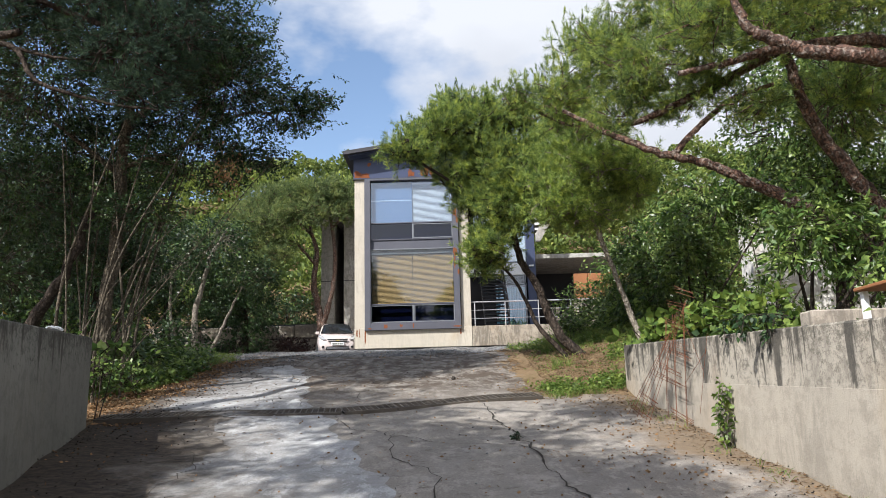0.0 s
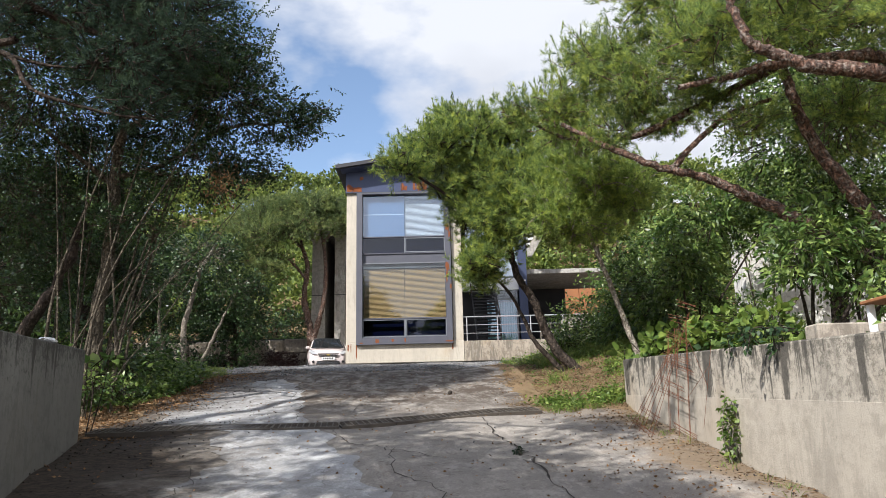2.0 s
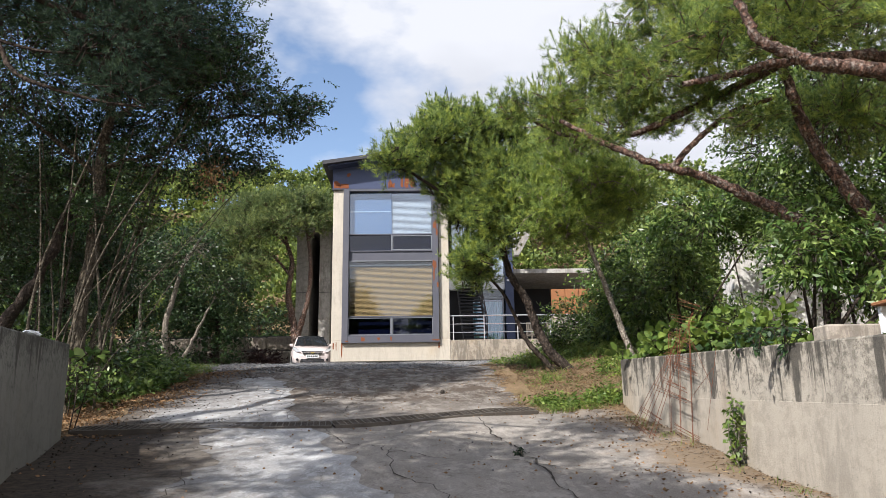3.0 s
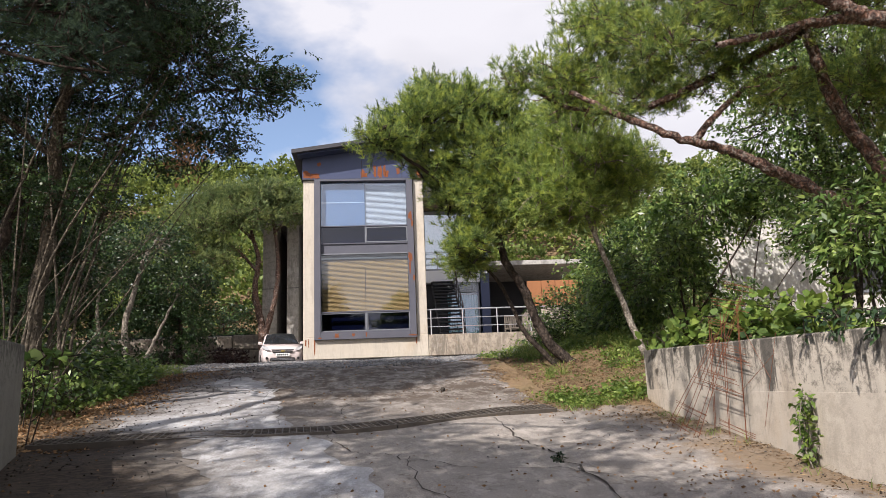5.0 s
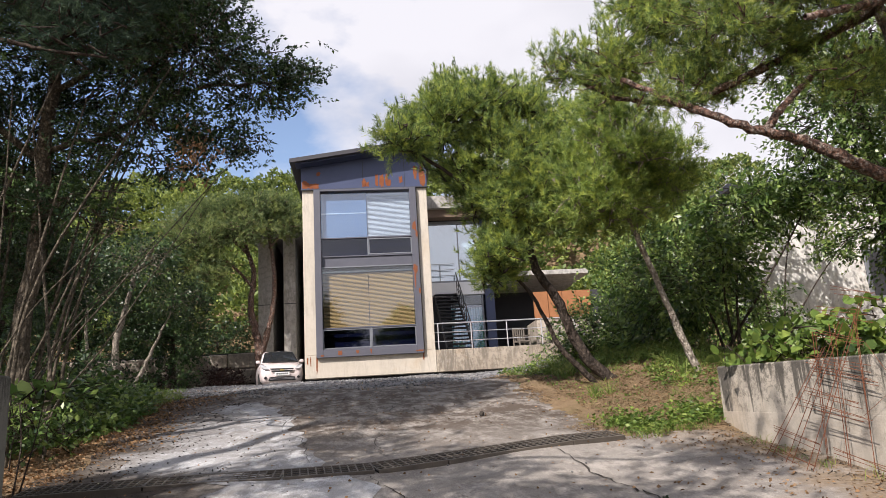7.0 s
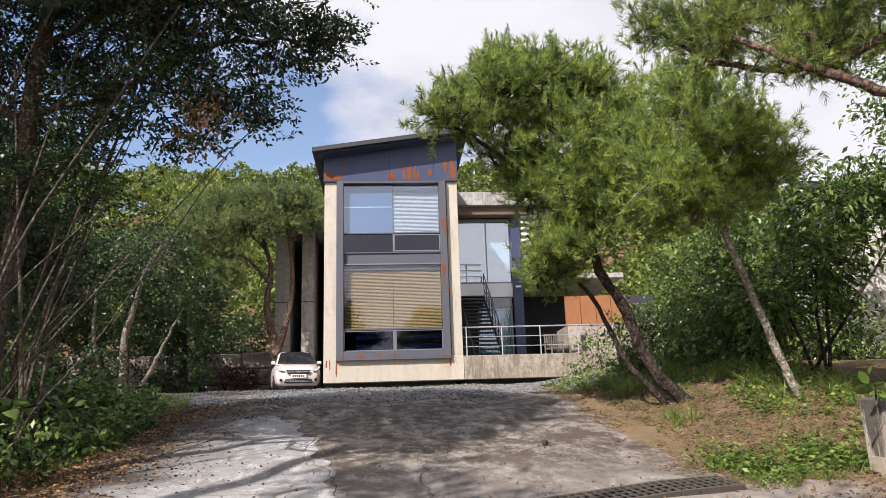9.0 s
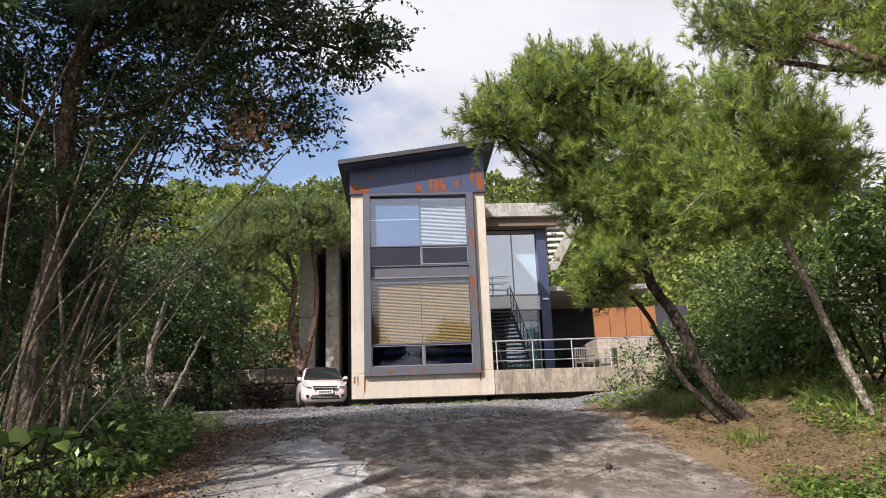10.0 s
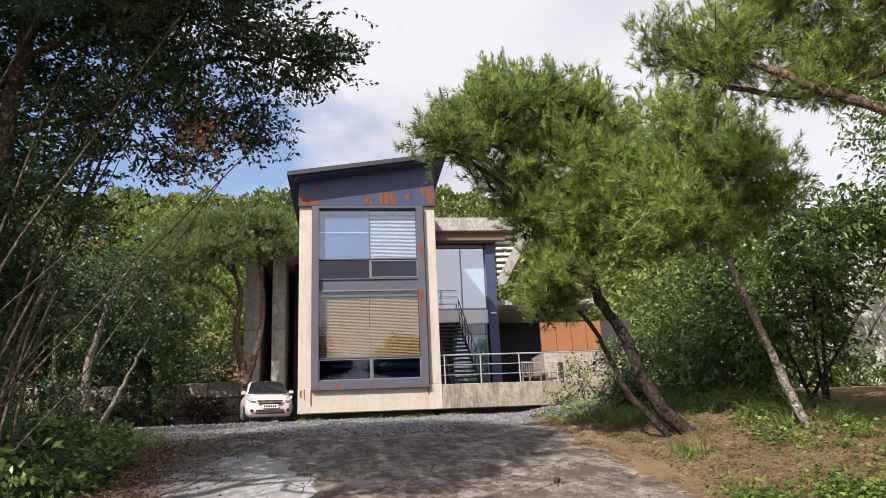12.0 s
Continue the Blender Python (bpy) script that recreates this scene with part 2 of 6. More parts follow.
M_ALU = plain("aluminium_trim", (0.24, 0.25, 0.27), (0.18, 0.19, 0.21), 5, 0.4, 0.5, 0.05)
M_BLIND = plain("tan_blind_slat", (0.40, 0.275, 0.12), (0.31, 0.21, 0.09), 3, 0.6, 0, 0.05)
M_BLINDW = plain("white_blind_slat", (0.60, 0.59, 0.56), (0.52, 0.51, 0.49), 3, 0.6, 0, 0.05)
M_PALE_SHEET = plain("pale_reflection_sheet", (0.60, 0.70, 0.76), (0.52, 0.62, 0.69), 2, 0.9, 0, 0.1)
M_TEAL = plain("teal_curtain", (0.24, 0.48, 0.50), (0.16, 0.36, 0.40), 2, 0.9, 0, 0.1)
M_NAVY = plain("pane_shade_navy", (0.022, 0.026, 0.055), (0.032, 0.038, 0.075), 3, 0.8)
M_SKY_SHEET = plain("sky_reflection_blue", (0.065, 0.13, 0.235), (0.13, 0.205, 0.31), 0.9, 0.8)
M_WALL_PALE = concrete("pale_lower_concrete", (0.415, 0.368, 0.303), (0.33, 0.295, 0.245), 0.25, (0.34, 0.26, 0.175), 0.4)
# The wall concrete again, darkened for the shaded left wall; the streaks are stains.
M_WALL_SHADED = concrete("shade_dark_concrete", (0.20, 0.195, 0.175), (0.145, 0.14, 0.125), 0.2, (0.16, 0.14, 0.11), 0.35, (-1.01, -17.35, 0.042, 0.55))
M_MAROON = leaf_mat("maroon_leaves", (0.03, 0.014, 0.014), (0.05, 0.022, 0.02), (0.08, 0.04, 0.03), 0.2)
M_AMBER = leaf_mat("amber_leaves", (0.16, 0.10, 0.02), (0.28, 0.17, 0.03), (0.40, 0.26, 0.05), 0.35)
# Near-black that puts the shade of rooms, recesses and footings into colour; also joints.
M_VOID = plain("recess_shade", (0.03, 0.03, 0.035), (0.05, 0.05, 0.055), 2, 0.9)
M_WHITE = plain("white_panel", (0.78, 0.79, 0.80), (0.68, 0.69, 0.71), 2, 0.6)
M_GLASS = glass("window_glass", (0.80, 0.83, 0.85), 0.10)
M_GLASS_WING = glass("sky_reflecting_glass", (0.80, 0.88, 0.92), 0.42)
M_GLASS_SKY = glass("reflecting_glass", (0.78, 0.86, 0.95), 0.17)
M_GLASS_DARK = glass("dark_tinted_glass", (0.23, 0.26, 0.42), 0.08)
M_ORANGE = plain("orange_timber_panel", (0.33, 0.145, 0.06), (0.20, 0.085, 0.04), 2.5, 0.8, 0, 0.3)
M_RAIL = plain("galvanised_rail", (0.50, 0.50, 0.52), (0.38, 0.38, 0.40), 8, 0.45, 0.6, 0.05)
M_BLACK = plain("black_steel", (0.02, 0.02, 0.022), (0.035, 0.035, 0.038), 4, 0.5)
M_DRIVE = drive_mat("cracked_drive_concrete", (0.215, 0.192, 0.168), (0.14, 0.122, 0.105), 0.004)
M_PATCH = drive_mat("pale_concrete_patch", (0.32, 0.325, 0.335), (0.23, 0.23, 0.235), 0.002, 0.25)
M_SOIL = litter_mat("leaf_litter_soil")
M_GRAVEL = gravel_mat("gravel")
M_IRON = plain("dark_grate_iron", (0.075, 0.066, 0.058), (0.13, 0.11, 0.09), 9, 0.6, 0.3, 0.3)
M_DIRT = plain("crack_dirt", (0.025, 0.022, 0.02), (0.05, 0.042, 0.034), 12, 1.0)
M_GAP_SHADE = plain("grate_gap_shade", (0.006, 0.005, 0.005), (0.012, 0.010, 0.009), 12, 0.9)
M_STONE = concrete("stone_block", (0.42, 0.37, 0.31), (0.28, 0.24, 0.20), 0.5)
M_CARPAINT = plain("white_car_paint", (0.56, 0.49, 0.48), (0.52, 0.46, 0.45), 2, 0.25, 0, 0.0, 0.5)
M_TYRE = plain("tyre_rubber", (0.02, 0.02, 0.02), (0.03, 0.03, 0.03), 8, 0.9)
M_PLATE = plain("number_plate", (0.75, 0.76, 0.76), (0.70, 0.71, 0.71), 8, 0.4)
M_LAMP = plain("lamp_lens", (0.55, 0.56, 0.58), (0.35, 0.36, 0.38), 20, 0.12, 0.3, 0.0, 0.6)
M_BARK_PINE = bark("red_pine_bark", (0.20, 0.115, 0.085), (0.04, 0.03, 0.027), 22, 0.7)
M_BARK_DARK = bark("dark_pine_bark", (0.085, 0.066, 0.054), (0.028, 0.023, 0.02), 18)
M_BARK_STEM = bark("weathered_stem_bark", (0.155, 0.13, 0.098), (0.05, 0.043, 0.034), 24)
M_BARK_GREY = bark("pale_grey_bark", (0.33, 0.295, 0.25), (0.15, 0.128, 0.105), 24)
M_PINE = leaf_mat("pine_needles", (0.036, 0.07, 0.03), (0.20, 0.29, 0.075), (0.48, 0.54, 0.095), 0.40, 0.55, 7.0)
M_PINE_LIME = leaf_mat("yellow_green_pine_needles", (0.07, 0.12, 0.042), (0.25, 0.35, 0.085), (0.50, 0.57, 0.12), 0.44, 0.55, 7.0)
# Needles and leaves darkened to carry the shade over the left-hand trees.
M_PINE_DARK = leaf_mat("shade_dark_pine_needles", (0.014, 0.032, 0.022), (0.03, 0.06, 0.036), (0.065, 0.105, 0.05), 0.25, 0.8)
M_LEAF_DARK = leaf_mat("shade_dark_glossy_leaves", (0.012, 0.03, 0.013), (0.031, 0.063, 0.023), (0.085, 0.14, 0.038), 0.28, 0.40, 2.6)
M_LEAF = leaf_mat("green_leaves", (0.026, 0.056, 0.016), (0.085, 0.15, 0.034), (0.29, 0.38, 0.10), 0.36, 0.34, 3.0)
M_LEAF_LIME = leaf_mat("bright_broad_leaves", (0.05, 0.095, 0.02), (0.12, 0.19, 0.034), (0.27, 0.34, 0.07), 0.38, 0.5)
M_HILL = leaf_mat("hillside_leaves", (0.05, 0.08, 0.024), (0.15, 0.205, 0.05), (0.32, 0.37, 0.085), 0.35, 0.6, 1.0)
M_GRASS = leaf_mat("grass_blades", (0.07, 0.12, 0.02), (0.13, 0.20, 0.035), (0.27, 0.29, 0.08), 0.35, 0.6)
M_DRYLEAF = leaf_mat("dry_fallen_leaves", (0.12, 0.07, 0.035), (0.23, 0.13, 0.06), (0.36, 0.22, 0.11), 0.2, 0.8)
M_RUSTWIRE = plain("rusty_steel_wire", (0.20, 0.068, 0.03), (0.085, 0.036, 0.022), 20, 0.9, 0, 0.2)


# ---- builders ----
def thing(name, loc, label, category, group="", kind=""):
    ob = new(name)
    ob.location = loc
    return tagged(ob, label, category, group, kind)


def link(name, me, material, parent=None, label="", kind=""):
    if isinstance(material, (list, tuple)):
        for m in material:
            me.materials.append(m)
    else:
        me.materials.append(material)
    ob = new(name, me)
    if parent:
        ob.parent = parent
        ob.matrix_parent_inverse = Matrix.Translation(-Vector(parent.location))
    return tagged(ob, label, kind=kind)


def part(name, bm, material, parent=None, label="", smooth=False, kind=""):
    me = bpy.data.meshes.new(name)
    bmesh.ops.recalc_face_normals(bm, faces=bm.faces[:])
    if smooth:
        for f in bm.faces:
            f.smooth = True
    bm.to_mesh(me)
    bm.free()
    return link(name, me, material, parent, label, kind)


def add_box(bm, lo, hi, bevel=0.0, m=None):
    c = [(a + b) / 2 for a, b in zip(lo, hi)]
    d = [max(abs(b - a), 1e-4) for a, b in zip(lo, hi)]
    mat = (m or Matrix()) @ Matrix.Translation(c) @ Matrix.Diagonal((*d, 1))
    vs = bmesh.ops.create_cube(bm, size=1, matrix=mat)["verts"]
    if bevel:
        es = {e for v in vs for e in v.link_edges}
        bmesh.ops.bevel(bm, geom=list(es), offset=bevel, segments=1, affect="EDGES")
    return bm


def box(lo, hi, bevel=0.0, m=None):
    return add_box(bmesh.new(), lo, hi, bevel, m)


def add_prism(bm, pts, axis, a, b):
    """A prism: a polygon in the plane across the axis, from a to b along it."""
    def at(p, v):
        return {"x": (v, p[0], p[1]), "y": (p[0], v, p[1]), "z": (p[0], p[1], v)}[axis]
    lo = [bm.verts.new(at(p, a)) for p in pts]
    hi = [bm.verts.new(at(p, b)) for p in pts]
    bm.faces.new(lo)
    bm.faces.new(hi[::-1])
    for i in range(len(pts)):
        j = (i + 1) % len(pts)
        bm.faces.new((lo[i], hi[i], hi[j], lo[j]))
    return bm


def add_rod(bm, a, b, r0, r1=None, sides=6):
    a, b = Vector(a), Vector(b)
    r1 = r0 if r1 is None else r1
    d = (b - a).normalized()
    s = d.orthogonal().normalized()
    t = d.cross(s)
    ring = lambda p, r: [bm.verts.new(p + (s * math.cos(k * 2 * math.pi / sides) + t * math.sin(k * 2 * math.pi / sides)) * r) for k in range(sides)]
    lo, hi = ring(a, r0), ring(b, r1)
    for k in range(sides):
        bm.faces.new((lo[k], lo[(k + 1) % sides], hi[(k + 1) % sides], hi[k]))
    bm.faces.new(lo[::-1])
    bm.faces.new(hi)
    return bm


def raw_mesh(name, verts, faces):
    """A mesh from arrays of corners and of faces, all with the same number of corners."""
    me = bpy.data.meshes.new(name)
    verts, faces = np.asarray(verts, np.float32), np.asarray(faces, np.int32)
    me.vertices.add(len(verts))
    me.vertices.foreach_set("co", verts.ravel())
    me.loops.add(faces.size)
    me.loops.foreach_set("vertex_index", faces.ravel())
    me.polygons.add(len(faces))
    me.polygons.foreach_set("loop_start", np.arange(len(faces), dtype=np.int32) * faces.shape[1])
    me.update(calc_edges=True)
    return me


def unit(v):
    return v / np.maximum(np.linalg.norm(v, axis=-1, keepdims=True), 1e-6)


def smooth_line(pts, steps=4, wob=0.0, rng=None):
    """A soft curve through points, as an array."""
    p = np.array(pts, float)
    q = np.vstack([2 * p[0] - p[1], p, 2 * p[-1] - p[-2]])
    out = []
    for i in range(1, len(q) - 2):
        for k in range(steps):
            t = k / steps
            out.append(0.5 * (2 * q[i] + (q[i + 1] - q[i - 1]) * t + (2 * q[i - 1] - 5 * q[i] + 4 * q[i + 1] - q[i + 2]) * t * t + (3 * q[i] - q[i - 1] - 3 * q[i + 1] + q[i + 2]) * t ** 3))
    out.append(p[-1])
    out = np.array(out)
    if wob and rng is not None:
        out[1:-1] += rng.normal(0, wob, out[1:-1].shape)
    return out


def tubes(lines, sides=7, seed=1):
    """Arrays for tapered tubes: lines of (points, first radius, last radius)."""
    rng = np.random.default_rng(seed)
    V, Fs, n = [], [], 0
    ang = np.arange(sides) * 2 * np.pi / sides
    for pts, r0, r1 in lines:
        pts = np.asarray(pts, float)
        d = unit(np.gradient(pts, axis=0))
        ref = np.array([0.31, 0.85, 0.42])
        s = unit(np.cross(d, ref))
        t = np.cross(d, s)
        r = np.linspace(r0, r1, len(pts))[:, None, None] * (1 + rng.normal(0, 0.085, (len(pts), sides, 1)))
        ring = pts[:, None] + (s[:, None] * np.cos(ang)[None, :, None] + t[:, None] * np.sin(ang)[None, :, None]) * r
        V.append(ring.reshape(-1, 3))
        i = np.arange(len(pts) - 1)[:, None] * sides
        k = np.arange(sides)[None]
        k2 = (k + 1) % sides
        Fs.append(np.stack([i + k, i + k2, i + sides + k2, i + sides + k], -1).reshape(-1, 4) + n)
        n += len(pts) * sides
    return np.vstack(V), np.vstack(Fs)


def tube_part(name, lines, material, parent, sides=7, seed=1, label=""):
    v, f = tubes(lines, sides, seed)
    me = raw_mesh(name, v, f)
    me.polygons.foreach_set("use_smooth", [True] * len(f))
    return link(name, me, material, parent, label)


def needles(pts, dirs, count, length, width, spread, rng, shoot=0.12):
    """Bottlebrush shoots: thin needles standing off at an angle all round a short axis that starts at pts."""
    n = len(pts)
    u = rng.random((n, count, 1)) ** 0.8
    base = pts[:, None] + dirs[:, None] * (u * shoot)
    out = rng.normal(0, 1, (n, count, 3))
    out = unit(out - (out * dirs[:, None]).sum(-1, keepdims=True) * dirs[:, None])
    d = unit(dirs[:, None] * (0.45 + 0.75 * u) + out * spread * rng.uniform(0.6, 1.3, (n, count, 1)))
    side = unit(np.cross(d, rng.normal(0, 1, (n, count, 3)))) * width
    ln = length * rng.uniform(0.7, 1.1, (n, count, 1)) * (1.05 - 0.3 * u)
    tri = np.stack([base - side, base + side, base + d * ln], 2).reshape(-1, 3)
    return tri, np.arange(len(tri)).reshape(-1, 3)


def leaves(pts, dirs, length, width, rng, fold=0.25, round_tip=False):
    """Pointed leaves, each of one bent quad, that start at pts and run along dirs."""
    n = len(pts)
    dirs = unit(dirs)
    side = unit(np.cross(dirs, rng.normal(0, 1, (n, 3)) * 0.7 + np.array([0, 0, 1.0])))
    up = np.cross(side, dirs)
    ln = length * rng.uniform(0.6, 1.2, (n, 1))
    w = width * rng.uniform(0.7, 1.2, (n, 1))
    mid = pts + dirs * ln * 0.45
    if round_tip:
        a, c = pts + dirs * ln * 0.22, pts + dirs * ln * 0.68
        q = np.stack([pts, a + side * w * 0.85 + up * w * fold, c + side * w * 0.8 + up * w * fold * 0.6, pts + dirs * ln - up * ln * 0.15, c - side * w * 0.8 + up * w * fold * 0.6, a - side * w * 0.85 + up * w * fold], 1).reshape(-1, 3)
        return q, np.arange(len(q)).reshape(-1, 6)
    q = np.stack([pts, mid + side * w + up * w * fold, pts + dirs * ln - up * ln * 0.12, mid - side * w + up * w * fold], 1).reshape(-1, 3)
    return q, np.arange(len(q)).reshape(-1, 4)


def clusters(blobs, per_m2, rng, shell=0.5):
    """Places of twig ends inside ellipsoids (centre, radii), denser towards the skin: places, their blob's centre, outward ways."""
    P, C = [], []
    for c, r in blobs:
        c, r = np.array(c, float), np.array(r, float)
        n = max(4, int(per_m2 * 4 * (r[0] * r[1] + r[1] * r[2] + r[0] * r[2])))
        d = unit(rng.normal(0, 1, (n, 3)))
        rad = shell + (1.06 - shell) * rng.random((n, 1)) ** 0.6
        P.append(c + d * r * rad * (1 + rng.normal(0, 0.08, (n, 1))))
        C.append(np.repeat(c[None], n, 0))
    P, C = np.vstack(P), np.vstack(C)
    return P, C, unit(P - C)


def twigs(P, C, rng, r=0.012):
    lines = []
    for p, c in zip(P, C):
        a = c + (p - c) * rng.uniform(0.25, 0.75) + rng.normal(0, 0.07, 3)
        m = (a + p) / 2 + rng.normal(0, 0.07, 3) - np.array([0, 0, 0.05])
        lines.append((np.array([a, m, p]), r * 1.6, r * 0.5))
    return lines


def pine(name, loc, label, stems, limbs, blobs, needle_mat, bark_mat, seed, per_m2=7.0, shoots=7, count=26, length=0.13, width=0.0034, up=0.6, spread=0.75, reach=0.20, twig=0.010, shell=0.5):
    rng = np.random.default_rng(seed)
    tree = thing(name, loc, label, "tree")
    for pts, a, b in stems:
        tube_part("trunk", [(smooth_line(pts, 6, a * 0.07, rng), a, b)], bark_mat, tree, 9, seed)
    for pts, a, b in limbs:
        tube_part("limb", [(smooth_line(pts, 9, a * 0.10, rng), a, b)], bark_mat, tree, 9, seed)
    P, C, D = clusters(blobs, per_m2, rng, shell)
    tagged(tube_part("branching", twigs(P, C, rng, twig), bark_mat, tree, 4, seed), kind="stuff")
    D = unit(D + rng.normal(0, 0.35, D.shape) + np.array([0, 0, up * 0.4]))
    S = np.repeat(P, shoots, 0) + rng.normal(0, reach, (len(P) * shoots, 3)) * np.array([1, 1, 0.7])
    S -= np.repeat(D, shoots, 0) * rng.uniform(0, 2.2 * reach, (len(S), 1))
    W = unit(np.repeat(D, shoots, 0) * 0.9 + rng.normal(0, 0.45, S.shape) + np.array([0, 0, up]))
    v, f = needles(S, W, count, length, width, spread, rng, 0.9 * length)
    top = P[(D[:, 2] > 0.55) & (rng.random(len(P)) < 0.6)]
    if len(top) and up > 0.3:
        K = np.repeat(top, 2, 0) + rng.normal(0, reach, (len(top) * 2, 3))
        v2, f2 = needles(K, unit(rng.normal(0, 0.2, K.shape) + np.array([0.05, 0, 1.0])), 80, length * 0.62, width * 1.1, 0.55, rng, length * 2.2)
        v, f = np.vstack([v, v2]), np.vstack([f, f2 + len(v)])
    link("crown", raw_mesh("crown", v, f), needle_mat, tree, "long green pine needles in upright tufts")
    return tree


def broadleaf(name, loc, label, stems, limbs, blobs, mat_leaf, bark_mat, seed, per_m2=8.0, shoots=24, size=0.10, wide=0.025, reach=0.22, droop=0.3, category="tree", twig=0.008, shell=0.5, round_tip=False):
    rng = np.random.default_rng(seed)
    tree = thing(name, loc, label, category)
    for pts, a, b in stems:
        tube_part("trunk", [(smooth_line(pts, 5, a * 0.15, rng), a, b)], bark_mat, tree, 8, seed)
    for pts, a, b in limbs:
        tube_part("limb", [(smooth_line(pts, 5, 0.02, rng), a, b)], bark_mat, tree, 6, seed)
    P, C, D = clusters(blobs, per_m2, rng, shell)
    tagged(tube_part("branching", twigs(P, C, rng, twig), bark_mat, tree, 3, seed), kind="stuff")
    per = 3
    half = max(shoots // per, 1)
    A = np.repeat(P, per, 0) + rng.normal(0, reach * 0.55, (len(P) * per, 3))
    spray = unit(np.repeat(D, per, 0) * 0.9 + rng.normal(0, 0.5, A.shape) + np.array([0, 0, 0.3 - droop]))
    u = (np.tile(np.arange(half), len(A))[:, None] + rng.random((len(A) * half, 1))) / half
    ax = np.repeat(spray, half, 0)
    S = np.repeat(A, half, 0) + ax * (u - 0.65) * reach * 2.0 + rng.normal(0, size * 0.12, (len(A) * half, 3))
    off = rng.normal(0, 1, S.shape)
    off = unit(off - (off * ax).sum(-1, keepdims=True) * ax)
    W = unit(ax * (0.5 + 0.6 * u) + off * 0.8 - np.array([0, 0, droop * 0.8]))
    v, f = leaves(S, W, size, wide, rng, 0.25, round_tip)
    link("crown", raw_mesh("crown", v, f), mat_leaf, tree, "dense small green leaves")
    return tree


# ---- ground ----
PROFILE_Y = (-400, -60, -40, -30, -26, -18.7, -16.7, -14.3, -11, -9, -7, -4, 0, 4, 10, 13, 33, 45, 90, 600)
PROFILE_Z = (-40, -9.5, -5.9, -4.15, -3.5, -2.29, -1.95, -1.56, -0.98, -0.73, -0.52, -0.38, -0.19, 0.0, 0.1, 0.3, 15.4, 18.2, 19, 12)


def smoothstep(a, b, v):
    t = np.clip((v - a) / (b - a), 0, 1)
    return t * t * (3 - 2 * t)


def right_wall_x(y):
    return 3.79 + np.maximum(-16.15 - y, 0) * 0.10


def left_wall_x(y):
    return -2.92 + np.clip(-17.35 - y, 0, 6.0) * 0.25


def right_top(y):
    return -1.19 - 0.043 * np.maximum(-16.15 - y, 0)


def left_top(y):
    return -1.01 - 0.042 * np.maximum(-17.35 - y, 0)


def lumps(x, y):
    return 0.02 * np.sin(1.9 * x + 0.7 * y) * np.sin(1.3 * y - 0.6 * x + 1) + 0.012 * np.sin(4.1 * x - 2.3 * y) + 0.01 * np.sin(5.3 * y + 1.7 * x)


def surf(x, y):
    """Height of the ground."""
    x, y = np.asarray(x, float), np.asarray(y, float)
    z = np.interp(y, PROFILE_Y, PROFILE_Z) + lumps(x, y) * smoothstep(60, 20, np.abs(x))
    z = z + smoothstep(2.7, 5.2, x) * 0.35 * smoothstep(-1, -8, y) * smoothstep(-16.6, -15.7, y)
    z = z + smoothstep(-3.4, -6.5, x) * 0.25 * smoothstep(-7, -11, y) * smoothstep(-17.4, -16.4, y)
    behind_r = smoothstep(0.16, 0.5, x - right_wall_x(y)) * smoothstep(-15.95, -16.3, y)
    z = z + behind_r * (np.maximum(right_top(y) - 0.12, z) - z)
    behind_l = smoothstep(-0.16, -0.5, x - left_wall_x(y)) * smoothstep(-17.2, -17.5, y)
    z = z + behind_l * (np.maximum(left_top(y) - 0.12, z) - z)
    return z


def drive_edges(y):
    wob = 0.10 * np.sin(2.3 * y) + 0.06 * np.sin(5.1 * y + 1)
    lo = np.where(y < -17.35, left_wall_x(y) + 0.0, np.interp(y, (-17.35, -15, -11, -9), (-2.95, -3.0, -3.6, -4.6)) + wob * smoothstep(-17.3, -16.8, y))
    hi = np.where(y < -16.4, right_wall_x(y) + 0.0, np.interp(y, (-16.4, -16.05, -9), (3.79, 2.8, 2.6)) + wob)
    return lo, hi


def sheet(name, X, Y, Z, material, label, category):
    r, c = X.shape
    idx = np.arange(r * c).reshape(r, c)
    f = np.stack([idx[:-1, :-1], idx[:-1, 1:], idx[1:, 1:], idx[1:, :-1]], -1).reshape(-1, 4)
    me = raw_mesh(name, np.stack([X, Y, Z], -1).reshape(-1, 3), f)
    me.polygons.foreach_set("use_smooth", [True] * len(f))
    return tagged(link(name, me, material), label, category, kind="structure")


far = np.array([15, 20, 28, 40, 60, 100, 200, 400, 600.0])
gx = np.concatenate([-far[::-1], np.arange(-13, 13.01, 0.18), far])
gy = np.concatenate([-far[::-1] - 20, np.arange(-34, 14, 0.2), np.arange(14, 46, 1.0), [50, 60, 80, 120, 200, 400, 600]])
GX, GY = np.meshgrid(gx, gy)
lo, hi = drive_edges(GY)
under = smoothstep(0.1, 0.3, GX - lo) * smoothstep(0.1, 0.3, hi - GX) * smoothstep(-33, -32, GY) * smoothstep(-8.5, -9, GY)
under = np.maximum(under, smoothstep(-14.2, -13.8, GX) * smoothstep(6.2, 5.8, GX) * smoothstep(-9.4, -8.6, GY) * smoothstep(9.5, 8.5, GY))
sheet("ground", GX, GY, surf(GX, GY) - 0.05 * under, M_SOIL, "brown leaf-littered soil sloping up to a wooded hill", "ground")

